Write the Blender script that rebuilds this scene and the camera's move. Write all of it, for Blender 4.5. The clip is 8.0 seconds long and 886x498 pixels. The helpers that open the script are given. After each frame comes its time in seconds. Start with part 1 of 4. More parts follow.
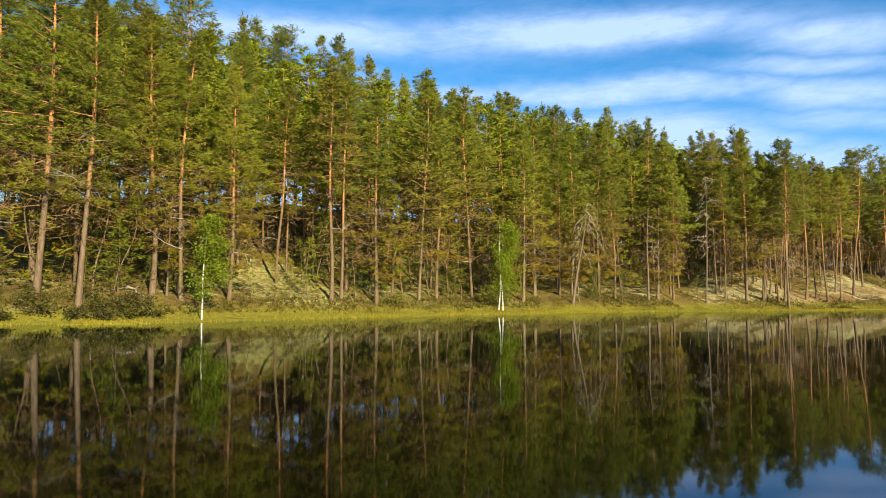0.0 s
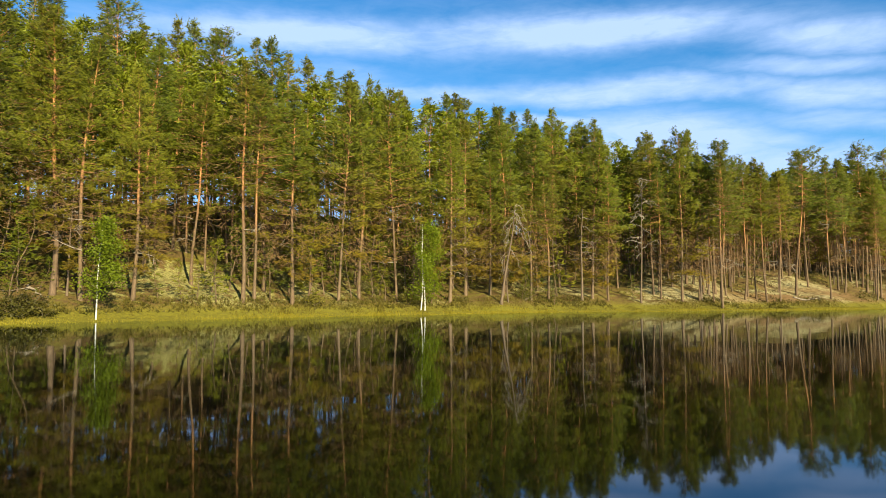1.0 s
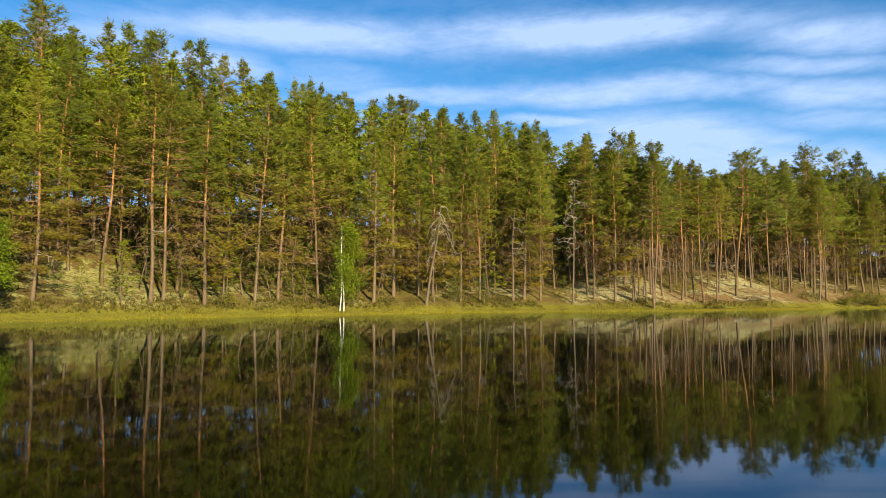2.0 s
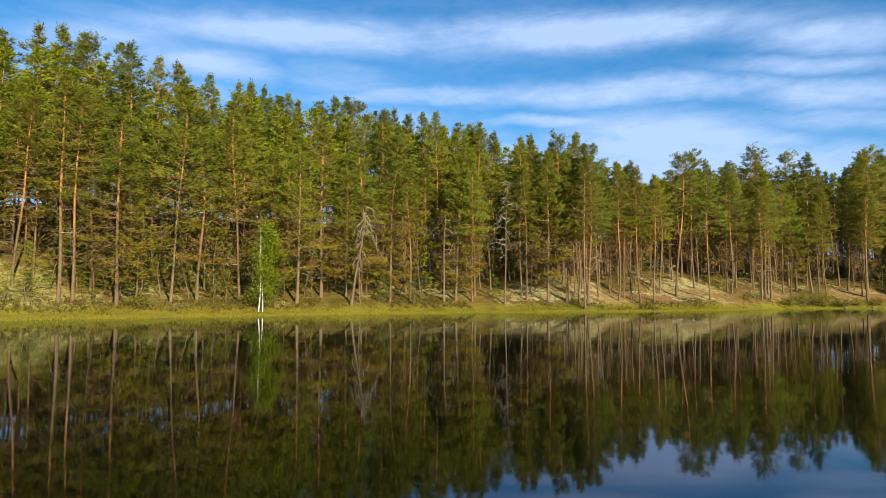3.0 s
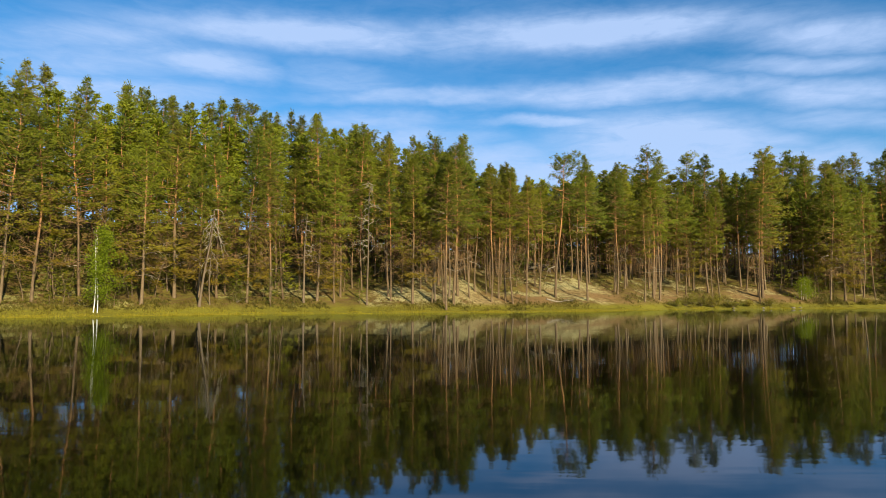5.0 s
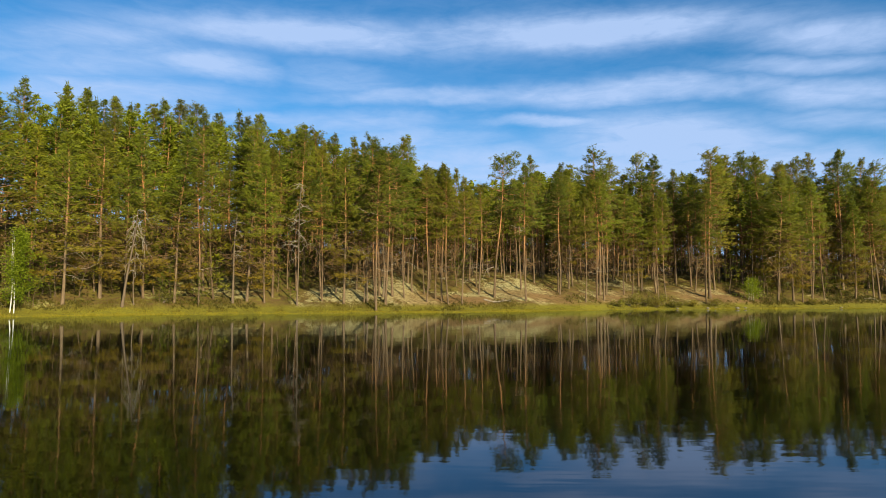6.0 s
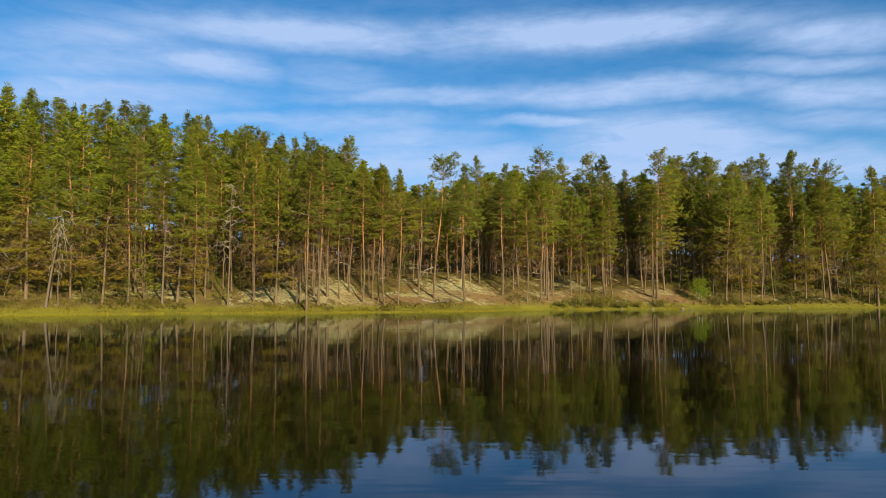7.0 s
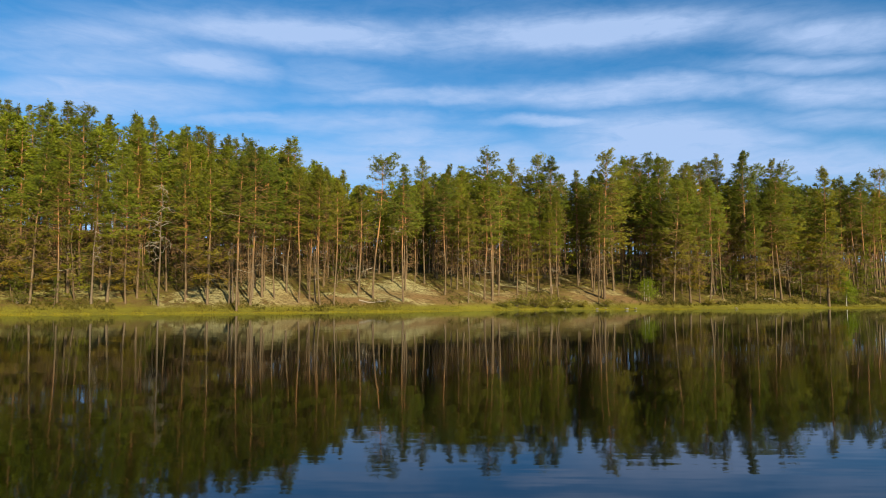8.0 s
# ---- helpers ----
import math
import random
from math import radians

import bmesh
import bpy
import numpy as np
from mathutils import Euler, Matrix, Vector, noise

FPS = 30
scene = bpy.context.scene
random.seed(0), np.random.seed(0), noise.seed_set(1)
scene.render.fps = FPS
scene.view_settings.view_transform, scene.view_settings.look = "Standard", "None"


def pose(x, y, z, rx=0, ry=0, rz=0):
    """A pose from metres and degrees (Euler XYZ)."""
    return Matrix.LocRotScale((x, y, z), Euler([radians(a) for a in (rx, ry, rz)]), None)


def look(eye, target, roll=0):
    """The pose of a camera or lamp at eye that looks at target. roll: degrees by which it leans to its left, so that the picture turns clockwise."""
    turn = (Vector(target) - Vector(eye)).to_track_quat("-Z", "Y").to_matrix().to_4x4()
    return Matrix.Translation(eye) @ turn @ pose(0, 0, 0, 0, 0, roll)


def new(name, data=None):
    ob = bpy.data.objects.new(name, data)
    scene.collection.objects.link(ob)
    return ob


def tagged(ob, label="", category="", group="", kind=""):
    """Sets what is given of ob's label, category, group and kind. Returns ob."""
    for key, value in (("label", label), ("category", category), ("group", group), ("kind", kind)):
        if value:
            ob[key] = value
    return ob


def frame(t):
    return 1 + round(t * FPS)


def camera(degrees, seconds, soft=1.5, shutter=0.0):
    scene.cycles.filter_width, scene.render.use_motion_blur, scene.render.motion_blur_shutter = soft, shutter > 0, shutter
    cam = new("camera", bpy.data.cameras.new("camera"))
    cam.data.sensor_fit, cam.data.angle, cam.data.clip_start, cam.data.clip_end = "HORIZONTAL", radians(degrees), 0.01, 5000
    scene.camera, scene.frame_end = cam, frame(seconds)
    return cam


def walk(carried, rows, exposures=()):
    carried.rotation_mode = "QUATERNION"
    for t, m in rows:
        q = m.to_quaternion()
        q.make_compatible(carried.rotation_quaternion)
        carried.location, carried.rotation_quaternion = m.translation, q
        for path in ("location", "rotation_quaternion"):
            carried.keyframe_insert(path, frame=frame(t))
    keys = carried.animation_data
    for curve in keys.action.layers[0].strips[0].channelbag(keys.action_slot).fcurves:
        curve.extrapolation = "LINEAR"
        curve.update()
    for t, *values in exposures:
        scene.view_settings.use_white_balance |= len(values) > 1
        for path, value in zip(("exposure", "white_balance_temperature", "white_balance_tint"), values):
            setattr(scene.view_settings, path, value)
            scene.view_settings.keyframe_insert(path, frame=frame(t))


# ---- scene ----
# camera and its glide along the shore
cam = camera(67.0, 8.0, soft=0.8, shutter=0.2)
PITCH, ROLL = 4.01, 0.0
ROWS = [
    (0.0, 0.00, 0.00, 1.37),
    (0.5, 2.94, -0.25, 1.38),
    (1.0, 5.94, -0.48, 1.39),
    (1.5, 9.07, -0.71, 1.41),
    (3.0, 18.63, -1.29, 1.51),
    (3.5, 21.89, -1.44, 1.54),
    (4.0, 25.17, -1.59, 1.56),
    (4.5, 28.46, -1.72, 1.58),
    (6.0, 38.51, -2.05, 1.62),
    (6.5, 41.86, -2.15, 1.64),
    (7.0, 45.22, -2.25, 1.66),
    (7.5, 48.59, -2.33, 1.68),
    (8.0, 52.00, -2.41, 1.70),
]
EXPOSURE = [(0.0, 1.70), (1.5, 1.58), (3.5, 1.42), (8.0, 1.19)]
walk(cam, [(t, pose(x, y, z, 90 + PITCH, ROLL, 0)) for t, x, y, z in ROWS], EXPOSURE)

# ---- light ----
SUN_ELEVATION, SUN_AZIMUTH = radians(25), radians(149)   # azimuth clockwise from +y


def node(tree, kind, **values):
    n = tree.nodes.new(kind)
    for key, value in values.items():
        n.inputs[key.replace("_", " ")].default_value = value
    return n


def math_node(tree, op, a, b=None, clamp=False):
    n = tree.nodes.new("ShaderNodeMath")
    n.operation, n.use_clamp = op, clamp
    for i, v in enumerate((a, b)):
        if v is None:
            continue
        if isinstance(v, (int, float)):
            n.inputs[i].default_value = v
        else:
            tree.links.new(v, n.inputs[i])
    return n.outputs[0]


def mix_color(tree, factor, a, b, blend="MIX"):
    n = tree.nodes.new("ShaderNodeMix")
    n.data_type, n.blend_type = "RGBA", blend
    for socket, v in ((n.inputs[0], factor), (n.inputs[6], a), (n.inputs[7], b)):
        if isinstance(v, (int, float)):
            socket.default_value = v
        elif isinstance(v, tuple):
            socket.default_value = (*v, 1)
        else:
            tree.links.new(v, socket)
    return n.outputs[2]


def ramp(tree, value, *stops):
    n = tree.nodes.new("ShaderNodeValToRGB")
    e = n.color_ramp.elements
    while len(e) < len(stops):
        e.new(0.5)
    for k, (p, c) in zip(e, stops):
        k.position, k.color = p, (c, c, c, 1) if isinstance(c, (int, float)) else (*c, 1)
    tree.links.new(value, n.inputs[0])
    return n.outputs[0]


def noise_node(tree, vector, scale, detail=4, rough=0.55, distortion=0.0, color=False):
    n = node(tree, "ShaderNodeTexNoise", Scale=scale, Detail=detail, Roughness=rough, Distortion=distortion)
    if vector is not None:
        tree.links.new(vector, n.inputs["Vector"])
    return n.outputs["Color" if color else "Fac"]


def mapped(tree, vector, scale=(1, 1, 1), rotation=(0, 0, 0), location=(0, 0, 0)):
    n = tree.nodes.new("ShaderNodeMapping")
    n.inputs["Scale"].default_value, n.inputs["Rotation"].default_value, n.inputs["Location"].default_value = scale, rotation, location
    tree.links.new(vector, n.inputs["Vector"])
    return n.outputs[0]


world = bpy.data.worlds.new("sky")
scene.world = world
world.use_nodes = True
wt = world.node_tree
background = wt.nodes["Background"]
sky = wt.nodes.new("ShaderNodeTexSky")
sky.sky_type, sky.sun_disc = "NISHITA", False
sky.sun_elevation, sky.sun_rotation = SUN_ELEVATION, SUN_AZIMUTH
sky.air_density, sky.dust_density, sky.ozone_density = 1.0, 0.4, 2.5
coords = wt.nodes.new("ShaderNodeTexCoord").outputs["Generated"]
split = wt.nodes.new("ShaderNodeSeparateXYZ")
wt.links.new(coords, split.inputs[0])
azimuth = math_node(wt, "ARCTAN2", split.outputs[0], split.outputs[1])
elevation = math_node(wt, "ARCSINE", split.outputs[2])
flat = wt.nodes.new("ShaderNodeCombineXYZ")
wt.links.new(azimuth, flat.inputs[0])
wt.links.new(elevation, flat.inputs[1])
warp = noise_node(wt, mapped(wt, flat.outputs[0], (7, 11, 1)), 1.0, 5, 0.6)
wisp = noise_node(wt, mapped(wt, flat.outputs[0], (5.0, 22, 1), (0, 0, 0.06)), 1.0, 8, 0.6, 0.4)
fine = noise_node(wt, mapped(wt, flat.outputs[0], (16, 60, 1), (0, 0, -0.1)), 1.0, 7, 0.62, 0.6)
ahead = math_node(wt, "MAXIMUM", split.outputs[1], 0.05)
across = math_node(wt, "DIVIDE", split.outputs[0], ahead)
upward = math_node(wt, "ADD", math_node(wt, "DIVIDE", split.outputs[2], ahead), math_node(wt, "MULTIPLY", math_node(wt, "SUBTRACT", warp, 0.5), 0.040))
cloud = None
# streaks of high cloud over the wood: middle across and up (as slopes from the eye), half length, half width, slant, strength
STREAKS = [
    (-0.22, 0.402, 0.28, 0.026, -0.08, 0.85), (0.22, 0.405, 0.33, 0.030, 0.05, 0.90), (0.59, 0.400, 0.15, 0.028, 0.0, 0.80),
    (0.56, 0.354, 0.15, 0.015, 0.03, 0.60), (-0.02, 0.303, 0.19, 0.014, 0.0, 0.65), (0.31, 0.312, 0.27, 0.020, 0.05, 0.85),
    (0.59, 0.307, 0.14, 0.026, -0.03, 0.80), (0.153, 0.265, 0.10, 0.009, 0.0, 0.75), (0.34, 0.236, 0.17, 0.044, 0.0, 1.0),
    (0.46, 0.244, 0.11, 0.022, -0.1, 0.60), (-0.35, 0.354, 0.11, 0.023, -0.1, 0.80), (-0.54, 0.396, 0.19, 0.028, 0.0, 0.55),
    (-0.57, 0.312, 0.14, 0.026, -0.06, 0.75), (-0.31, 0.267, 0.13, 0.011, 0.0, 0.60), (-0.04, 0.240, 0.14, 0.022, 0.0, 0.60),
    (0.60, 0.265, 0.14, 0.018, 0.0, 0.50), (-0.32, 0.206, 0.45, 0.038, 0.0, 0.50), (0.52, 0.200, 0.30, 0.030, 0.0, 0.70), (0.25, 0.185, 0.30, 0.030, 0.0, 0.70),
    (-0.52, 0.365, 0.22, 0.040, 0.0, 0.50), (-0.50, 0.300, 0.20, 0.036, -0.03, 0.65), (-0.12, 0.262, 0.22, 0.020, 0.0, 0.50), (-0.16, 0.330, 0.10, 0.030, -0.2, 0.45), (-0.05, 0.205, 0.32, 0.030, 0.0, 0.55),
]
for a, e, long, wide, slope, strength in STREAKS:
    da = math_node(wt, "SUBTRACT", across, a)
    de = math_node(wt, "SUBTRACT", math_node(wt, "SUBTRACT", upward, e), math_node(wt, "MULTIPLY", da, slope))
    r = math_node(wt, "ADD", math_node(wt, "POWER", math_node(wt, "DIVIDE", math_node(wt, "ABSOLUTE", da), long), 2.0),
                  math_node(wt, "POWER", math_node(wt, "DIVIDE", math_node(wt, "ABSOLUTE", de), wide), 2.0))
    g = math_node(wt, "MULTIPLY", math_node(wt, "EXPONENT", math_node(wt, "MULTIPLY", math_node(wt, "POWER", r, 1.35), -1.0)), strength)
    cloud = g if cloud is None else math_node(wt, "MAXIMUM", cloud, g)
texture = math_node(wt, "ADD", math_node(wt, "MULTIPLY", wisp, 0.75), math_node(wt, "MULTIPLY", fine, 0.55))
veil = math_node(wt, "MULTIPLY", math_node(wt, "SUBTRACT", texture, 0.48), 1.2, True)
cloud = math_node(wt, "MULTIPLY", cloud, math_node(wt, "ADD", math_node(wt, "MULTIPLY", texture, 1.65), -0.02))
cloud = math_node(wt, "ADD", cloud, math_node(wt, "MULTIPLY", veil, 0.35), True)
haze = math_node(wt, "MULTIPLY", math_node(wt, "SUBTRACT", 0.25, upward), 6.0, True)
cloud = math_node(wt, "ADD", cloud, math_node(wt, "MULTIPLY", haze, 0.85), True)
# the same broken cloud, added unseen overhead and behind to lift the fill light
aside = math_node(wt, "MULTIPLY", math_node(wt, "SUBTRACT", 0.72, split.outputs[1]), 3.0, True)
cloud = math_node(wt, "ADD", cloud, math_node(wt, "MULTIPLY", aside, math_node(wt, "MULTIPLY", math_node(wt, "SUBTRACT", texture, 0.52), 1.5, True)), True)
cloud = math_node(wt, "MULTIPLY", cloud, 0.85)
deep = mix_color(wt, 1.0, sky.outputs[0], (0.30, 0.97, 1.35), "MULTIPLY")
wt.links.new(mix_color(wt, cloud, deep, (4.85, 6.45, 9.6)), background.inputs["Color"])
background.inputs["Strength"].default_value = 0.043

sun = new("sun", bpy.data.lights.new("sun", "SUN"))
sun.data.energy, sun.data.angle, sun.data.color = 5.0, radians(0.55), (1.0, 0.865, 0.58)
toward = Vector((math.sin(SUN_AZIMUTH) * math.cos(SUN_ELEVATION), math.cos(SUN_AZIMUTH) * math.cos(SUN_ELEVATION), math.sin(SUN_ELEVATION)))
sun.matrix_basis = look(toward * 120, (0, 0, 0))


# ---- materials ----
def material(name, roughness=0.8):
    m = bpy.data.materials.new(name)
    m.use_nodes = True
    shader = m.node_tree.nodes["Principled BSDF"]
    shader.inputs["Roughness"].default_value = roughness
    shader.inputs["Specular IOR Level"].default_value = 0.15
    return m, m.node_tree, shader


def bump(tree, shader, height, strength, distance):
    n = node(tree, "ShaderNodeBump", Strength=strength, Distance=distance)
    tree.links.new(height, n.inputs["Height"])
    tree.links.new(n.outputs[0], shader.inputs["Normal"])


def position(tree):
    return tree.nodes.new("ShaderNodeNewGeometry").outputs["Position"]


def object_place(tree):
    return tree.nodes.new("ShaderNodeTexCoord").outputs["Object"]


def object_random(tree):
    return tree.nodes.new("ShaderNodeObjectInfo").outputs["Random"]


def height_of(tree, vector):
    n = tree.nodes.new("ShaderNodeSeparateXYZ")
    tree.links.new(vector, n.inputs[0])
    return n.outputs[2]


def bark_material(name, low, high, flake, turn):
    """Plated bark, grey below and foxy and flaking above the height turn."""
    m, tree, shader = material(name, 0.85)
    p = object_place(tree)
    plates = noise_node(tree, mapped(tree, p, (9, 9, 2.2)), 1.0, 5, 0.65)
    patch = noise_node(tree, mapped(tree, p, (2, 2, 0.5)), 1.0, 3)
    h = math_node(tree, "ADD", height_of(tree, p), math_node(tree, "MULTIPLY", math_node(tree, "SUBTRACT", patch, 0.5), 4.0))
    up = math_node(tree, "MULTIPLY", math_node(tree, "SUBTRACT", h, turn), 0.25, True)
    old = mix_color(tree, ramp(tree, plates, (0.38, 0.0), (0.62, 1.0)), tuple(c * 0.45 for c in low), low)
    young = mix_color(tree, ramp(tree, plates, (0.35, 0.0), (0.6, 1.0)), flake, high)
    tone = mix_color(tree, up, old, young)
    tone = mix_color(tree, math_node(tree, "MULTIPLY", object_random(tree), 0.30), tone, (0.165, 0.122, 0.074))
    tree.links.new(tone, shader.inputs["Base Color"])
    bump(tree, shader, plates, 0.8, 0.03)
    return m


def leaf_material(name, dark, light, dry, through_light=0.35, spread=0.6, old=None, tufted=0.0, patchy=1.1):
    """Needles or leaves: each sprig and each plant of its own green, a little light passing through."""
    m, tree, shader = material(name, 0.55)
    island = tree.nodes.new("ShaderNodeNewGeometry").outputs["Random Per Island"]
    p = object_place(tree)
    clump = noise_node(tree, p, 0.9, 3)
    f = math_node(tree, "ADD", math_node(tree, "MULTIPLY", island, spread), math_node(tree, "MULTIPLY", math_node(tree, "SUBTRACT", clump, 0.32), patchy), True)
    tone = mix_color(tree, f, dark, light)
    whole = math_node(tree, "MULTIPLY", math_node(tree, "POWER", object_random(tree), 1.6), 0.55)
    tone = mix_color(tree, whole, tone, dry)
    vigour = math_node(tree, "FRACT", math_node(tree, "MULTIPLY", object_random(tree), 17.3))
    tone = mix_color(tree, vigour, mix_color(tree, 1.0, tone, (0.68, 0.72, 0.80), "MULTIPLY"), mix_color(tree, 1.0, tone, (1.28, 1.24, 1.1), "MULTIPLY"))
    if old:
        low = math_node(tree, "MULTIPLY", math_node(tree, "SUBTRACT", 12.0, math_node(tree, "ADD", height_of(tree, p), math_node(tree, "MULTIPLY", clump, 5.0))), 0.13, True)
        tone = mix_color(tree, math_node(tree, "MULTIPLY", low, 0.86), tone, old)
    tree.links.new(tone, shader.inputs["Base Color"])
    lit = tree.nodes.new("ShaderNodeBsdfTranslucent")
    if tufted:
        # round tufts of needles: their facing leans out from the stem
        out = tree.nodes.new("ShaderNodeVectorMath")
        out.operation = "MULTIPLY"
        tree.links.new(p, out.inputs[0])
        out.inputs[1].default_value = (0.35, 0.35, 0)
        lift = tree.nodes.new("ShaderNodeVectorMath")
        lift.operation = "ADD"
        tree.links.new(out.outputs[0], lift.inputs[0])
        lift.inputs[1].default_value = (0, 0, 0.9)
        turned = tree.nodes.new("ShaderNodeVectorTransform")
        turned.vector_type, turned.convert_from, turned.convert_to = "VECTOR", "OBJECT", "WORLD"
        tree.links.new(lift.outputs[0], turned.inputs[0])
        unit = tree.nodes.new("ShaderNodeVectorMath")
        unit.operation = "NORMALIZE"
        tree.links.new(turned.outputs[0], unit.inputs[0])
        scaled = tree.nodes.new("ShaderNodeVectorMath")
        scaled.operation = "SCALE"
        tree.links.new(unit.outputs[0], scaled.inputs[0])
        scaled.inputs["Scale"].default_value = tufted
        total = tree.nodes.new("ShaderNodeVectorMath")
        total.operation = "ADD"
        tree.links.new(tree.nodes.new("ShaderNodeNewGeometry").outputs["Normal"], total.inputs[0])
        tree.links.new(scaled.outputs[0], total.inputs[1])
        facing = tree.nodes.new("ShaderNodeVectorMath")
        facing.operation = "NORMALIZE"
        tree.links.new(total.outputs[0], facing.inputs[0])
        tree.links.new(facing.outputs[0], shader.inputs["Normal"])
    tree.links.new(mix_color(tree, 1.0, tone, (1.25, 1.2, 0.5), "MULTIPLY"), lit.inputs["Color"])
    blend = tree.nodes.new("ShaderNodeMixShader")
    blend.inputs[0].default_value = through_light
    tree.links.new(shader.outputs[0], blend.inputs[1])
    tree.links.new(lit.outputs[0], blend.inputs[2])
    tree.links.new(blend.outputs[0], tree.nodes["Material Output"].inputs["Surface"])
    return m


def dead_wood_material(name="dead_wood", dark=(0.134, 0.111, 0.083), pale=(0.280, 0.233, 0.170)):
    m, tree, shader = material(name, 0.8)
    p = object_place(tree)
    grain = noise_node(tree, mapped(tree, p, (14, 14, 3)), 1.0, 5, 0.6)
    tree.links.new(mix_color(tree, grain, dark, pale), shader.inputs["Base Color"])
    bump(tree, shader, grain, 0.6, 0.02)
    return m


def birch_bark_material():
    m, tree, shader = material("birch_bark", 0.6)
    p = object_place(tree)
    marks = noise_node(tree, mapped(tree, p, (5, 5, 11)), 1.0, 4, 0.6)
    tone = mix_color(tree, ramp(tree, marks, (0.36, 0.0), (0.42, 1.0)), (0.06, 0.05, 0.04), (0.50, 0.47, 0.39))
    tree.links.new(tone, shader.inputs["Base Color"])
    bump(tree, shader, marks, 0.3, 0.01)
    return m


# lichen heaths on the open parts of the slope: place and reach
LICHEN = ((-12.4, 45.4, 5.5), (-4.0, 50.0, 3.0), (19.0, 64.0, 2.5), (27.5, 65.0, 4.0), (35.0, 67.5, 4.0), (48.0, 75.0, 5.5), (60.0, 83.0, 5.0), (72.5, 85.0, 6.0), (42.0, 71.5, 3.0))


def ground_material():
    """Needle litter with moss, cushions of pale lichen and worn sandy soil along the bank."""
    m, tree, shader = material("forest_floor", 0.95)
    p = position(tree)
    z = height_of(tree, p)
    broad = noise_node(tree, mapped(tree, p, (0.16, 0.22, 0.1)), 1.0, 4, 0.6, 0.6)
    mid = noise_node(tree, mapped(tree, p, (0.9, 1.3, 1.0)), 1.0, 5, 0.6, 0.3)
    small = noise_node(tree, p, 6.0, 5, 0.65)
    litter = mix_color(tree, small, (0.034, 0.021, 0.007), (0.125, 0.080, 0.024))
    moss = mix_color(tree, small, (0.040, 0.037, 0.006), (0.150, 0.128, 0.016))
    lichen = mix_color(tree, ramp(tree, small, (0.3, 0.0), (0.6, 1.0)), (0.070, 0.065, 0.016), (0.208, 0.192, 0.063))
    clumps = noise_node(tree, mapped(tree, p, (1.7, 2.6, 2.0), location=(7, 19, 0)), 1.0, 4, 0.65, 0.5)
    east = tree.nodes.new("ShaderNodeSeparateXYZ")
    tree.links.new(p, east.inputs[0])
    bleached = mix_color(tree, ramp(tree, small, (0.3, 0.0), (0.6, 1.0)), (0.088, 0.076, 0.028), (0.275, 0.240, 0.115))
    lichen = mix_color(tree, math_node(tree, "MULTIPLY", math_node(tree, "SUBTRACT", east.outputs[0], 10.0), 0.06, True), lichen, bleached)
    soil = mix_color(tree, small, (0.080, 0.048, 0.019), (0.185, 0.112, 0.044))
    tone = mix_color(tree, ramp(tree, mid, (0.42, 0.0), (0.60, 1.0)), litter, moss)
    pale = math_node(tree, "ADD", math_node(tree, "MULTIPLY", broad, 0.75), math_node(tree, "MULTIPLY", mid, 0.45))
    cover = None
    for x, y, r in LICHEN:
        away = tree.nodes.new("ShaderNodeVectorMath")
        away.operation = "DISTANCE"
        flat = tree.nodes.new("ShaderNodeVectorMath")
        flat.operation = "MULTIPLY"
        tree.links.new(p, flat.inputs[0])
        flat.inputs[1].default_value = (1, 1, 0)
        tree.links.new(flat.outputs[0], away.inputs[0])
        away.inputs[1].default_value = (x, y, 0)
        g = math_node(tree, "SUBTRACT", 1.0, math_node(tree, "DIVIDE", away.outputs["Value"], r), True)
        cover = g if cover is None else math_node(tree, "MAXIMUM", cover, g)
    pale = math_node(tree, "ADD", pale, math_node(tree, "MULTIPLY", cover, 0.17))
    pale = math_node(tree, "ADD", pale, math_node(tree, "MULTIPLY", math_node(tree, "SUBTRACT", small, 0.5), 0.22))
    pale = math_node(tree, "SUBTRACT", pale, math_node(tree, "MULTIPLY", math_node(tree, "MULTIPLY", math_node(tree, "SUBTRACT", east.outputs[0], 77.0), 0.12, True), 0.10))
    tone = mix_color(tree, ramp(tree, pale, (0.625, 0.0), (0.70, 1.0)), tone, lichen)
    bare = noise_node(tree, mapped(tree, p, (0.11, 0.3, 0.1), location=(31, 3, 0)), 1.0, 4, 0.6)
    on_bank = math_node(tree, "MULTIPLY", ramp(tree, bare, (0.42, 0.0), (0.54, 1.0)),
                        math_node(tree, "SUBTRACT", 1.0, math_node(tree, "MULTIPLY", math_node(tree, "SUBTRACT", z, 1.7), 0.8, True)))
    sandy = math_node(tree, "MULTIPLY", math_node(tree, "MULTIPLY", math_node(tree, "SUBTRACT", east.outputs[0], 30.0), 0.1, True), math_node(tree, "MULTIPLY", math_node(tree, "SUBTRACT", 88.0, east.outputs[0]), 0.1, True))
    on_bank = math_node(tree, "MULTIPLY", on_bank, math_node(tree, "ADD", math_node(tree, "MULTIPLY", sandy, 0.92), 0.08))
    tone = mix_color(tree, on_bank, tone, soil)
    # dark litter clumps that break up the lichen, partly painted for broken shade
    tone = mix_color(tree, math_node(tree, "MULTIPLY", ramp(tree, clumps, (0.52, 0.0), (0.60, 1.0)), 0.85), tone, litter)
    mud = math_node(tree, "SUBTRACT", 1.0, math_node(tree, "MULTIPLY", math_node(tree, "SUBTRACT", z, 0.45), 2.2, True))
    tone = mix_color(tree, mud, tone, mix_color(tree, small, (0.060, 0.055, 0.006), (0.165, 0.145, 0.012)))
    tree.links.new(tone, shader.inputs["Base Color"])
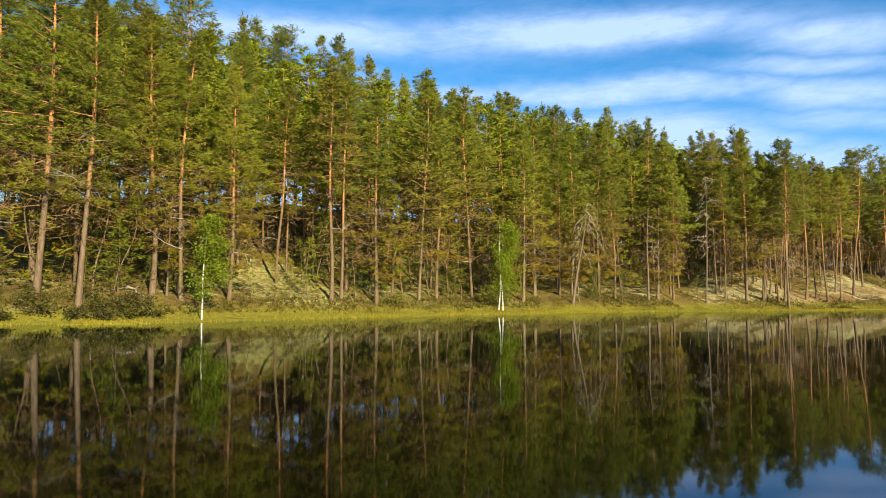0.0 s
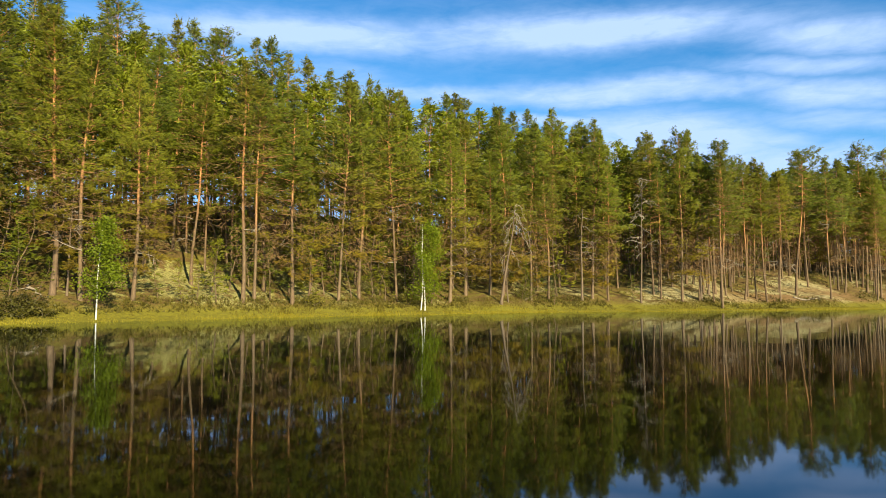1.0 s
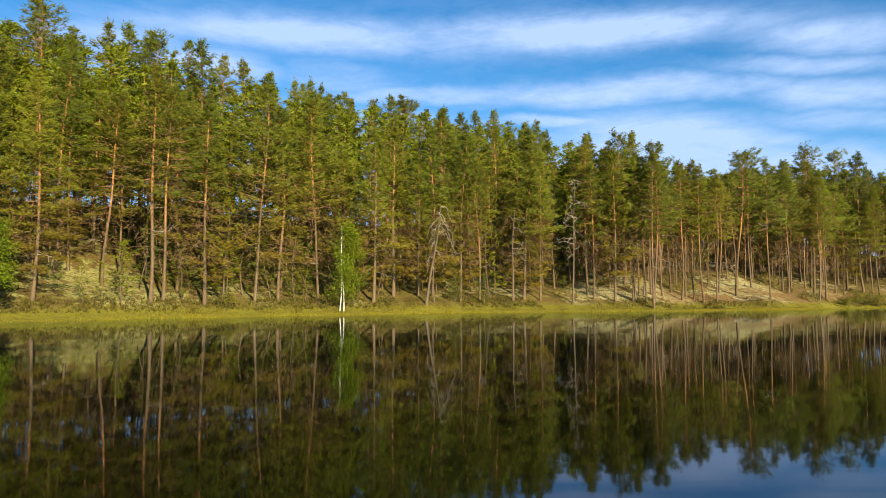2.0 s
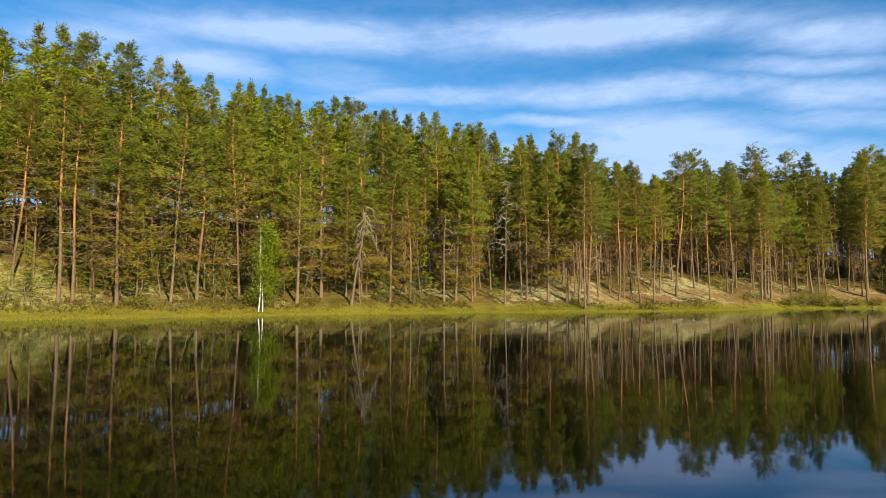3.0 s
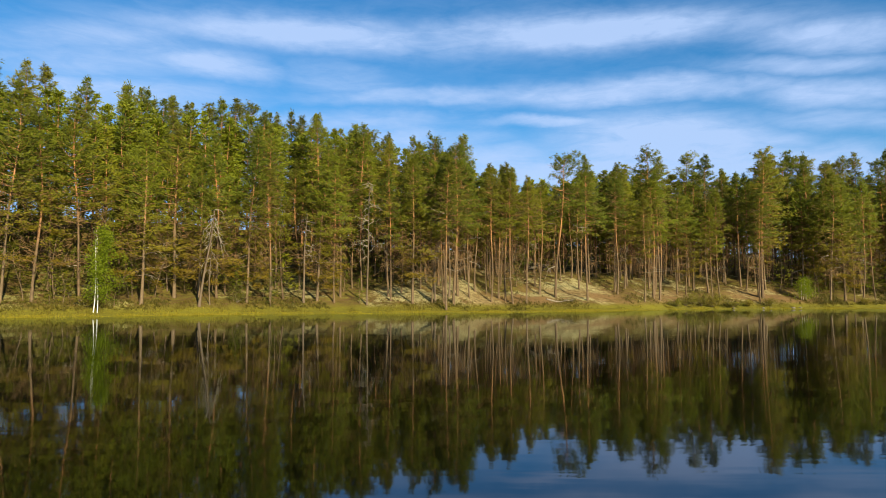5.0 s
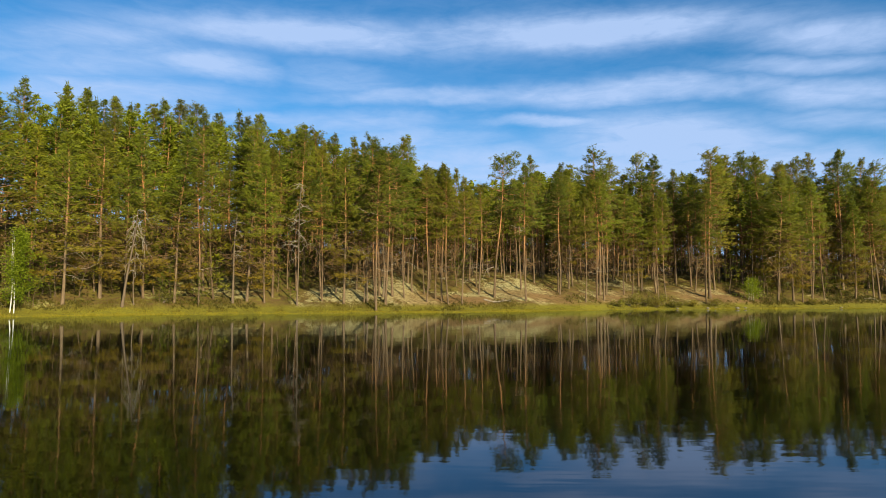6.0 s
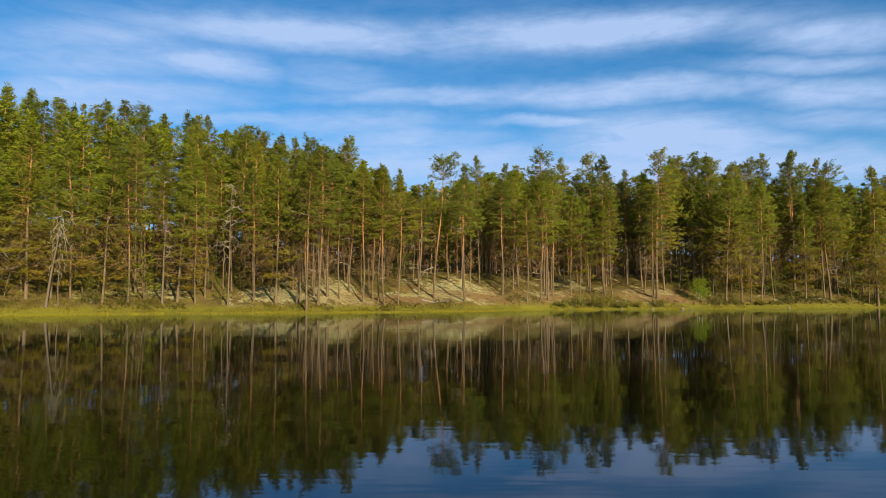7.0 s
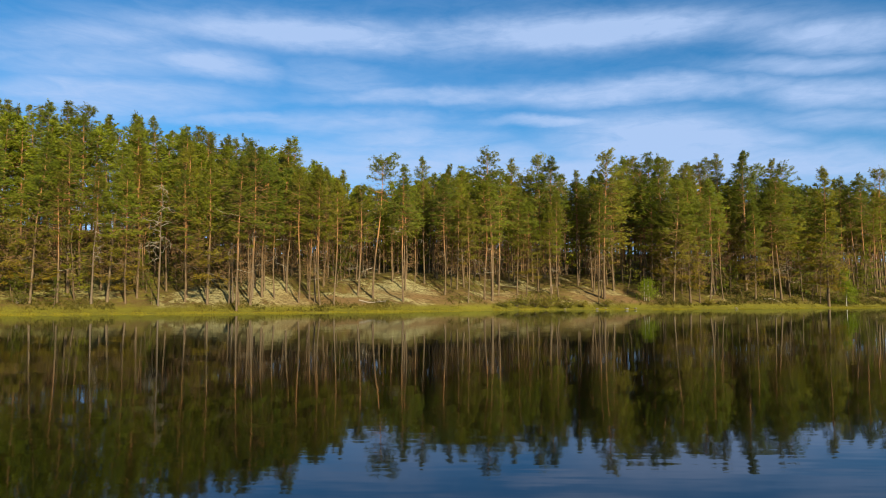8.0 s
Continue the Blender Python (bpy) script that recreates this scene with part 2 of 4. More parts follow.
    bump(tree, shader, math_node(tree, "ADD", small, math_node(tree, "MULTIPLY", mid, 2.0)), 0.9, 0.12)
    return m


def water_material():
    """Dark peaty lake water, nearly still, with light ripples that grow along the shore."""
    m, tree, shader = material("lake_water", 0.035)
    shader.inputs["Base Color"].default_value = (0.0010, 0.0009, 0.0006, 1)
    shader.inputs["Specular IOR Level"].default_value = 0.0
    p = position(tree)
    swell = noise_node(tree, mapped(tree, p, (0.55, 0.9, 1)), 1.0, 2, 0.5, 0.0, True)
    ripple = noise_node(tree, mapped(tree, p, (1.2, 9.0, 1), (0, 0, 0.12)), 1.0, 2, 0.5, 0.0, True)
    apart = tree.nodes.new("ShaderNodeSeparateXYZ")
    tree.links.new(p, apart.inputs[0])
    gust = noise_node(tree, mapped(tree, p, (0.08, 0.16, 1)), 1.0, 3)
    along = math_node(tree, "MULTIPLY", math_node(tree, "SUBTRACT", apart.outputs[0], 12.0), 1 / 30, True)
    amount = math_node(tree, "MULTIPLY", ramp(tree, gust, (0.35, 0.25), (0.65, 1.0)), math_node(tree, "ADD", math_node(tree, "MULTIPLY", along, 0.022), 0.005))

    def tilt(color, size):
        n = tree.nodes.new("ShaderNodeVectorMath")
        n.operation = "SUBTRACT"
        tree.links.new(color, n.inputs[0])
        n.inputs[1].default_value = (0.5, 0.5, 0.5)
        s = tree.nodes.new("ShaderNodeVectorMath")
        s.operation = "SCALE"
        tree.links.new(n.outputs[0], s.inputs[0])
        if isinstance(size, float):
            s.inputs["Scale"].default_value = size
        else:
            tree.links.new(size, s.inputs["Scale"])
        return s.outputs[0]

    def add(a, b):
        n = tree.nodes.new("ShaderNodeVectorMath")
        n.operation = "ADD"
        for i, v in enumerate((a, b)):
            if isinstance(v, tuple):
                n.inputs[i].default_value = v
            else:
                tree.links.new(v, n.inputs[i])
        return n.outputs[0]

    level = tree.nodes.new("ShaderNodeVectorMath")
    level.operation = "MULTIPLY"
    tree.links.new(add(tilt(swell, 0.006), tilt(ripple, amount)), level.inputs[0])
    level.inputs[1].default_value = (1.0, 1.0, 0.0)
    up = tree.nodes.new("ShaderNodeVectorMath")
    up.operation = "NORMALIZE"
    tree.links.new(add(level.outputs[0], (0.0, 0.0, 1.0)), up.inputs[0])
    gloss = node(tree, "ShaderNodeBsdfGlossy", Roughness=0.035)
    gloss.inputs["Color"].default_value = (0.84, 0.91, 1.0, 1)
    fresnel = node(tree, "ShaderNodeFresnel", IOR=1.31)
    for n in (shader, gloss, fresnel):
        tree.links.new(up.outputs[0], n.inputs["Normal"])
    blend = tree.nodes.new("ShaderNodeMixShader")
    tree.links.new(fresnel.outputs[0], blend.inputs[0])
    tree.links.new(shader.outputs[0], blend.inputs[1])
    tree.links.new(gloss.outputs[0], blend.inputs[2])
    tree.links.new(blend.outputs[0], tree.nodes["Material Output"].inputs["Surface"])
    return m


BARK = bark_material("pine_bark", (0.122, 0.080, 0.043), (0.345, 0.160, 0.052), (0.190, 0.085, 0.032), 5.0)
RED_BARK = bark_material("old_pine_bark", (0.105, 0.068, 0.040), (0.380, 0.165, 0.050), (0.200, 0.088, 0.030), 5.5)
LIMB = bark_material("pine_limb", (0.205, 0.158, 0.118), (0.316, 0.174, 0.079), (0.174, 0.103, 0.055), 7.0)
DEAD = dead_wood_material()
TWIG = dead_wood_material("dead_twigs", (0.075, 0.043, 0.018), (0.225, 0.132, 0.055))
WEATHERED = dead_wood_material("weathered_trunk", (0.048, 0.034, 0.021), (0.150, 0.108, 0.068))
BIRCH_BARK = birch_bark_material()
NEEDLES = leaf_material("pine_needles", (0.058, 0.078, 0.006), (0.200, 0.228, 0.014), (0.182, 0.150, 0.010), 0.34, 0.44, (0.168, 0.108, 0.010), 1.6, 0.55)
WOOD_NEEDLES = leaf_material("wood_needles", (0.058, 0.078, 0.006), (0.200, 0.228, 0.014), (0.182, 0.150, 0.010), 0.34, 0.44, (0.168, 0.108, 0.010), 0.0, 0.55)
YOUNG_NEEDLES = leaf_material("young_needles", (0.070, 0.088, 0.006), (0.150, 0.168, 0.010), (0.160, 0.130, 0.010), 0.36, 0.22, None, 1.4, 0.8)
BIRCH_LEAF = leaf_material("birch_leaves", (0.085, 0.118, 0.006), (0.205, 0.250, 0.012), (0.180, 0.205, 0.011), 0.48)
GRASS = leaf_material("bank_grass", (0.045, 0.038, 0.005), (0.122, 0.098, 0.011), (0.110, 0.075, 0.012), 0.3)
SEDGE = leaf_material("sedge", (0.130, 0.112, 0.008), (0.290, 0.245, 0.018), (0.225, 0.186, 0.016), 0.35, 0.28)
HEATH = leaf_material("heath", (0.036, 0.036, 0.005), (0.128, 0.112, 0.012), (0.100, 0.068, 0.012), 0.3)
# shrub leaves darkened, with the shade on the bank put into their colour
SHADED_SHRUB = leaf_material("shaded_shrub", (0.020, 0.022, 0.004), (0.072, 0.064, 0.009), (0.060, 0.040, 0.009), 0.25)
WILLOW = leaf_material("willow_leaves", (0.059, 0.062, 0.008), (0.166, 0.150, 0.021), (0.150, 0.111, 0.021), 0.35)
GROUND = ground_material()
WATER = water_material()


# ---- mesh helpers ----
class Shape:
    """Collects triangles of one mesh."""

    def __init__(self):
        self.points, self.faces, self.count = [], [], 0

    def add(self, points, faces):
        self.points.append(np.asarray(points, float).reshape(-1, 3))
        self.faces.append(np.asarray(faces, int).reshape(-1, 3) + self.count)
        self.count += len(self.points[-1])

    def tube(self, path, radii, sides=6):
        """A bent, tapering round bar with a closed tip."""
        path, radii = np.asarray(path, float), np.asarray(radii, float)
        n = len(path)
        way = np.gradient(path, axis=0)
        way /= np.linalg.norm(way, axis=1)[:, None] + 1e-9
        ref = np.array((0.31, 0.95, 0.05)) if abs(way[0][2]) > 0.6 else np.array((0.0, 0.0, 1.0))
        a = np.cross(way, ref)
        a /= np.linalg.norm(a, axis=1)[:, None] + 1e-9
        b = np.cross(way, a)
        ang = np.arange(sides) * 2 * math.pi / sides
        ring = path[:, None] + radii[:, None, None] * (np.cos(ang)[None, :, None] * a[:, None] + np.sin(ang)[None, :, None] * b[:, None])
        faces = []
        for i in range(n - 1):
            for k in range(sides):
                p, q = i * sides + k, i * sides + (k + 1) % sides
                faces += [(p, q, q + sides), (p, q + sides, p + sides)]
        self.add(ring.reshape(-1, 3), faces)

    def spikes(self, centres, out, rng, each, length, width, cone=0.9, lift=0.3, level=1.0):
        """Tufts of pointed blades that spread from each centre along its outward way."""
        m = len(centres)
        c = np.repeat(centres, each, axis=0)
        d = np.repeat(out, each, axis=0) + rng.normal(0, cone, (m * each, 3)) * np.array((1, 1, level)) + np.array((0, 0, lift))
        d /= np.linalg.norm(d, axis=1)[:, None] + 1e-9
        d *= np.clip(np.linalg.norm(np.repeat(out, each, axis=0), axis=1) * 1.1, 0.55, 1.0)[:, None]
        side = np.cross(d, rng.normal(0, 1, (m * each, 3)))
        side /= np.linalg.norm(side, axis=1)[:, None] + 1e-9
        size = rng.uniform(0.65, 1.25, (m * each, 1))
        start = c + rng.normal(0, 0.26 * length, (m * each, 3))
        w = side * width * size
        tri = np.stack([start - w, start + w, start + d * length * size], 1).reshape(-1, 3)
        self.add(tri, np.arange(len(tri)))

    def leaves(self, centres, rng, size):
        """Small pointed oval leaves, two triangles each, at every slant."""
        m = len(centres)
        d = rng.normal(0, 1, (m, 3)) + np.array((0, 0, -0.4))
        d /= np.linalg.norm(d, axis=1)[:, None]
        side = np.cross(d, rng.normal(0, 1, (m, 3)))
        side /= np.linalg.norm(side, axis=1)[:, None] + 1e-9
        s = size * rng.uniform(0.6, 1.3, (m, 1))
        quad = np.stack([centres, centres + d * s * 0.5 + side * s * 0.4, centres + d * s, centres + d * s * 0.5 - side * s * 0.4], 1).reshape(-1, 3)
        k = np.arange(m)[:, None] * 4
        self.add(quad, np.concatenate([k + np.array((0, 1, 2)), k + np.array((0, 2, 3))], 1))

    def arrays(self):
        return np.concatenate(self.points), np.concatenate(self.faces)

    def mesh(self, name, mat, smooth=False):
        points, faces = self.arrays()
        me = bpy.data.meshes.new(name)
        me.vertices.add(len(points))
        me.vertices.foreach_set("co", points.astype(np.float32).ravel())
        me.loops.add(len(faces) * 3)
        me.loops.foreach_set("vertex_index", faces.astype(np.int32).ravel())
        me.polygons.add(len(faces))
        me.polygons.foreach_set("loop_start", np.arange(0, len(faces) * 3, 3, dtype=np.int32))
        me.polygons.foreach_set("use_smooth", np.full(len(faces), smooth))
        me.materials.append(mat)
        me.update(calc_edges=True)
        return me


def part(name, mesh, parent, label=""):
    ob = new(name, mesh)
    ob.parent = parent
    return tagged(ob, label)


# ---- the lie of the land ----
SHORE_X = (-400, -90, -60, -24, -18, -13, -7, -1.6, 4.4, 7, 12, 20, 25, 32, 41, 48, 55, 62, 72, 82, 95, 106, 130, 200, 500)
SHORE_Y = (-60, 20, 27, 30.6, 32.0, 34.7, 40.5, 45.7, 49.7, 51.2, 55.2, 58.2, 59.3, 60.5, 65, 68, 73, 78, 79.5, 82, 86, 90, 98, 120, 210)


def shore(x):
    """The line of the water's edge."""
    x = np.asarray(x, float)
    wave = 0.35 * np.sin(x * 0.9) + 0.22 * np.sin(x * 2.3 + 1)
    return sum(np.interp(x + o, SHORE_X, SHORE_Y) for o in (-2, 0, 2)) / 3 + wave


def ease(a, b, x):
    u = np.clip((x - a) / (b - a), 0, 1)
    return u * u * (3 - 2 * u)


def swell_at(x, middle, reach):
    return np.exp(-((x - middle) / reach) ** 2)


def land(x, y):
    """Height of the ground: a sedge fringe, a low bank, then an even slope to a pine ridge in the west and a short sandy bluff in the east."""
    x, y = np.asarray(x, float), np.asarray(y, float)
    d = (y - shore(x)) * 0.93
    # mounds at the feet of some pines, and a wider wet shelf
    d = d + (1.3 * swell_at(x, 10.8, 2.2) + 0.9 * swell_at(x, -19.8, 3.0) + 1.2 * swell_at(x, 55.0, 2.5) + 0.7 * swell_at(x, 98.0, 7.0) - 1.2 * swell_at(x, 37.5, 3.5)) * ease(0.5, 1.5, d)
    west = 1 - ease(8, 46, x)
    low = np.where(d < 0, 0.25 * d, 0.12 * np.minimum(d, 1.6) + 0.66 * ease(1.2, 3.6, d))
    u = np.clip((d - 3) / 27, 0, 1)
    hill = 9.4 * u * (0.80 + 0.35 * u - 0.15 * u ** 3)
    bluff = 4.1 * np.sin(math.pi / 2 * np.clip((d - 3) / 18, 0, 1))
    rise = west * hill + (1 - west) * bluff
    beyond = np.maximum(d - 22 - 12 * west, 0) * (-0.06 + 0.25 * ease(14, 46, x))
    rough = (0.14 * np.sin(x * 1.3 + 0.4 * y) * np.sin(y * 1.1 - 0.3 * x) + 0.07 * np.sin(x * 3.1 + y) * np.sin(y * 2.7) + 0.25 * np.sin(x * 0.37 - 0.2 * y) * np.sin(y * 0.31 + 1)) * np.clip((d - 3) / 4, 0, 1)
    return np.maximum(low, -2.5) + rise + np.clip(beyond, -4, 10) + rough


def sheet(name, xs, ys, height, mat, smooth=True):
    gx, gy = np.meshgrid(xs, ys)
    points = np.stack([gx, gy, height(gx, gy)], -1).reshape(-1, 3)
    w = len(xs)
    i = (np.arange(len(ys) - 1)[:, None] * w + np.arange(w - 1)[None]).ravel()
    s = Shape()
    s.add(points, np.concatenate([np.stack([i, i + 1, i + w + 1], 1), np.stack([i, i + w + 1, i + w], 1)]))
    return new(name, s.mesh(name, mat, smooth))


ground = sheet("ground", np.concatenate([np.linspace(-2400, -90, 20), np.arange(-75, 165, 1.0), np.linspace(180, 2400, 20)]),
               np.concatenate([np.linspace(-2400, 10, 20), np.arange(16, 130, 0.75), np.linspace(140, 2400, 20)]), land, GROUND)
tagged(ground, "needle-strewn slope with pale lichen cushions and moss", "ground", kind="structure")
water = sheet("water", np.linspace(-2400, 2400, 9), np.linspace(-2400, 400, 9), lambda x, y: 0 * x, WATER)
tagged(water, "still dark lake mirroring the pine wood", "water", kind="structure")


# ---- trees ----
def bend(rng, height, sway, steps=10, lean=0.0):
    """The middle line of a trunk."""
    t = np.linspace(0, 1, steps)
    a, b, c = rng.uniform(0, 6.28, 3)
    x = sway * (np.sin(t * 3 + a) - math.sin(a)) + sway * 0.35 * (np.sin(t * 8 + b) - math.sin(b)) + lean * height * t * (1 - 0.35 * t)
    y = sway * (np.sin(t * 2.6 + c) - math.sin(c))
    return np.stack([x, y, t * height], 1)


def limb_path(rng, root, az, length, pitch, curl, steps=4, crook=0.05):
    t = np.linspace(0, 1, steps)
    out = t * length * math.cos(pitch)
    up = length * (t * math.sin(pitch) + curl * t * t)
    jitter = rng.normal(0, crook * length, (steps, 3)) * t[:, None]
    return root + np.stack([out * math.cos(az), out * math.sin(az), up], 1) + jitter


def pine_meshes(seed, height, bare, spread, top, density, sprig, fine=2, lean=0.0, stout=1.0, lush=1.0):
    """One pine: trunk with its living limbs, and crown. bare: share of the height without green;
    spread: longest limb; top: how blunt the crown ends; sprig: length of a needle tuft; fine: 2 near, 1 inner, 0 deep wood;
    lush: more and finer tufts."""
    rng = np.random.default_rng(seed)
    girth = height * rng.uniform(0.0050, 0.0083) * stout
    steps = (6, 9, 12)[fine]
    line = bend(rng, height, 0.16 + 0.28 * rng.random(), steps, lean + rng.normal(0, 0.02))
    t = np.linspace(0, 1, steps)
    radii = girth * (1 - t) ** 0.75 + 0.012
    radii[0] *= 1.35
    trunk, crown = Shape(), Shape()
    line[0][2] -= 0.35
    trunk.tube(line, radii, (4, 5, 8)[fine])

    def at(z):
        return np.array([np.interp(z, line[:, 2], line[:, k]) for k in range(3)])

    live = height * (1 - bare)
    gap = (1.0, 0.70, 0.56)[fine]
    z, centres, outs = height * bare, [], []
    heavy = rng.uniform(0, 6.28)
    while z < height - 0.2:
        u = (z - height * bare) / live
        reach = spread * min(1.0, 0.55 + 1.6 * u) * (max(0.0, 1 - u) ** top) + 0.12
        start = rng.uniform(0, 6.28)
        around = 5 if fine == 2 and u > 0.35 else 4 if fine else 3
        for k in range(around):
            if rng.random() > density * (0.74 + 0.26 * float(ease(0.0, 0.45, u))) * (1 + 0.2 * u):
                continue
            az = start + k * 6.28 / around + rng.normal(0, 0.35)
            length = reach * rng.uniform(0.55, 1.25) * (1 + 0.22 * math.cos(az - heavy))
            pitch = math.radians(-14 + 58 * u ** 1.3 + rng.normal(0, 10))
            path = limb_path(rng, at(z + rng.uniform(0, gap)), az, length, pitch, rng.uniform(0.0, 0.2), 4 if fine == 2 else 3)
            if length > (0, 0.9, 0.55)[fine] and fine:
                trunk.tube(path, np.linspace(0.009 + 0.010 * length, 0.004, len(path)), 3)
            m = max(3, int((2.2, 4.1, 8.0)[fine] * length ** 1.15 * lush + (1.2, 2.0, 2.5)[fine]))
            s = 1 - rng.random(m) ** 1.3 * (0.75 if length > 0.8 else 0.92)
            p = np.stack([np.interp(s, np.linspace(0, 1, len(path)), path[:, k2]) for k2 in range(3)], 1)
            across = np.array((-math.sin(az), math.cos(az), 0))
            side = rng.normal(0, 0.30, (m, 1)) * length * (1.15 - 0.6 * s[:, None])
            p += across * side
            p[:, 2] += rng.normal(0.04, 0.075, m)
            centres.append(p)
            o = np.array((math.cos(az), math.sin(az), 0.0)) * 0.9 + across * np.sign(side) * 0.35
            outs.append(o * (0.55 + 0.45 * min(1.0, length)))
        z += gap * rng.uniform(0.7, 1.3) * (0.55 if u > 0.8 else 0.8 if u > 0.45 else 1)
    tip = at(height - 0.1)
    centres.append(tip + rng.normal(0, 0.10, (5, 3)) * np.array((1, 1, 2)))
    outs.append(np.tile((0, 0, 1.2), (5, 1)))
    crown.spikes(np.concatenate(centres), np.concatenate(outs), rng, int((3, 4, 6.4)[fine] * lush), sprig * (1.0, 1.0, 0.85)[fine] / lush ** 0.8, sprig * (0.28, 0.165, 0.098)[fine] / lush, 0.62, 0.26, 0.5)
    if not fine or height < 8:
        return trunk, crown
    twigs = Shape()
    n = 125 if fine == 2 else 65
    z, az, r = rng.uniform(0.19, bare + 0.38, n) * height, rng.uniform(0, 6.28, n), spread * rng.uniform(0.12, 0.62, n)
    root = np.stack([np.interp(z, line[:, 2], line[:, k]) for k in range(2)] + [z], 1)
    out = np.stack([np.cos(az), np.sin(az), -0.15 + 0 * az], 1)
    twigs.spikes(root + out * r[:, None], out, rng, 5, 0.60, 0.014, 0.55, -0.2)
    return trunk, crown, twigs


def kind_of_tree(seed, height, bare, spread, *rest, needles=None, bark=None, **keys):
    trunk, crown, *twigs = pine_meshes(seed, height, bare, spread, *rest, **keys)
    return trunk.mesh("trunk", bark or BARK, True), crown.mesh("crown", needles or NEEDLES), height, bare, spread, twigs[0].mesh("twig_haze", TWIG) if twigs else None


def dead_limb_mesh(seed, twigs=3, wood=TWIG, thick=0.013):
    """A bare crooked limb, one metre long, with a few twigs."""
    rng = np.random.default_rng(seed)
    s = Shape()
    path = limb_path(rng, np.zeros(3), 0.0, 1.0, math.radians(rng.uniform(-12, 18)), rng.uniform(-0.45, 0.2), 5, 0.06)
    s.tube(path, np.linspace(thick, 0.004, 5), 3)
    for i in range(twigs):
        twig = limb_path(rng, path[2 + i % 3], rng.uniform(-1.3, 1.3), rng.uniform(0.25, 0.55), math.radians(rng.uniform(-55, 35)), rng.uniform(-0.3, 0.2), 3, 0.08)
        s.tube(twig, np.linspace(0.008, 0.003, 3), 3)
    return s.mesh("dead_limb", wood)


DEAD_LIMBS = [dead_limb_mesh(400 + i, (4, 5, 3, 6, 4, 5)[i], DEAD if i > 3 else TWIG, 0.020 if i > 3 else 0.013) for i in range(6)]


def stand(kind, x, y, height, name="pine_tree", label="", group="pines of the wood", limbs=6, turn=None):
    """Puts a tree of that kind on the ground, scaled to its height, with dead limbs below the green."""
    trunk, crown, h, bare, spread, twigs = kind
    tree = new(name)
    k = height / h
    tree.matrix_basis = Matrix.Translation((x, y, float(land(x, y)))) @ Matrix.Rotation(random.uniform(0, 6.28) if turn is None else turn, 4, "Z") @ Matrix.Diagonal((k * random.uniform(0.95, 1.12), k * random.uniform(0.95, 1.12), k, 1))
    tree.empty_display_size = 0.3
    stem = part("trunk", trunk, tree)
    part("crown", crown, tree)
    if twigs:
        tagged(part("twig_haze", twigs, tree, "brittle brown dead twigs below the green"), kind="stuff")
    for i in range(limbs):
        limb = part("dead_limb", DEAD_LIMBS[random.randrange(6)], stem, "bare grey dead limb")
        size = random.uniform(0.25, 0.70) * spread
        limb.matrix_basis = Matrix.Translation((0, 0, h * random.uniform(0.16, bare + 0.22))) @ Matrix.Rotation(random.uniform(0, 6.28), 4, "Z") @ Matrix.Rotation(random.uniform(-0.35, 0.4), 4, "Y") @ Matrix.Rotation(random.uniform(0, 6.28), 4, "X") @ Matrix.Scale(size, 4)
    return tagged(tree, label, "tree", group)


# shapes of pine: tall with a high crown, broad and low-limbed, open-topped, slim, young, stout and gnarled ones
TALL = [kind_of_tree(11 + i, 17.0, b, s, t, 0.93, 0.34) for i, (b, s, t) in enumerate([(0.30, 2.9, 1.05), (0.38, 2.7, 0.92), (0.33, 3.1, 1.15), (0.43, 2.7, 0.85)])]
BROAD = [kind_of_tree(31 + i, 14.0, b, s, t, 0.93, 0.34) for i, (b, s, t) in enumerate([(0.14, 2.9, 0.82), (0.20, 3.2, 0.76), (0.10, 2.7, 0.90)])]
OPEN = [kind_of_tree(51 + i, 17.5, b, s, t, 0.66, 0.33) for i, (b, s, t) in enumerate([(0.40, 3.1, 0.45), (0.50, 2.8, 0.4)])]
SLIM = [kind_of_tree(71 + i, 15.0, b, s, t, 0.84, 0.45, fine=1) for i, (b, s, t) in enumerate([(0.30, 2.6, 0.90), (0.48, 2.5, 0.82), (0.26, 2.7, 1.0), (0.54, 2.5, 0.70)])]
YOUNG = [kind_of_tree(91 + i, 5.0, 0.06, 1.35, 0.9, 0.95, 0.27, fine=1, needles=YOUNG_NEEDLES) for i in range(3)]
HIGH = [kind_of_tree(111 + i, 17.0, b, s, t, 0.94, 0.34) for i, (b, s, t) in enumerate([(0.44, 2.8, 0.95), (0.49, 2.6, 0.85), (0.41, 3.0, 1.05)])]
STOUT = kind_of_tree(131, 18.0, 0.30, 3.0, 0.80, 0.90, 0.34, stout=1.15, bark=RED_BARK, lush=1.5)
NEAR = [kind_of_tree(141 + i, 16.0, b, s, t, 0.93, 0.34, lush=1.5) for i, (b, s, t) in enumerate([(0.12, 3.0, 0.80), (0.28, 2.9, 0.86), (0.36, 2.7, 0.70)])]
GNARLED = kind_of_tree(151, 17.5, 0.60, 3.3, 0.30, 0.72, 0.33, lean=0.10, stout=1.2)
CLEAN = kind_of_tree(161, 18.0, 0.62, 2.3, 0.60, 0.85, 0.34, bark=RED_BARK)
LABEL_TALL = "tall slender pine with orange upper bark on the slope"
LABEL_BROAD = "bushy pine with green limbs hanging low over the bank"
LABEL_OPEN = "old pine with an open ragged crown and many dead limbs"
taken = [(78.6, 85.3)]


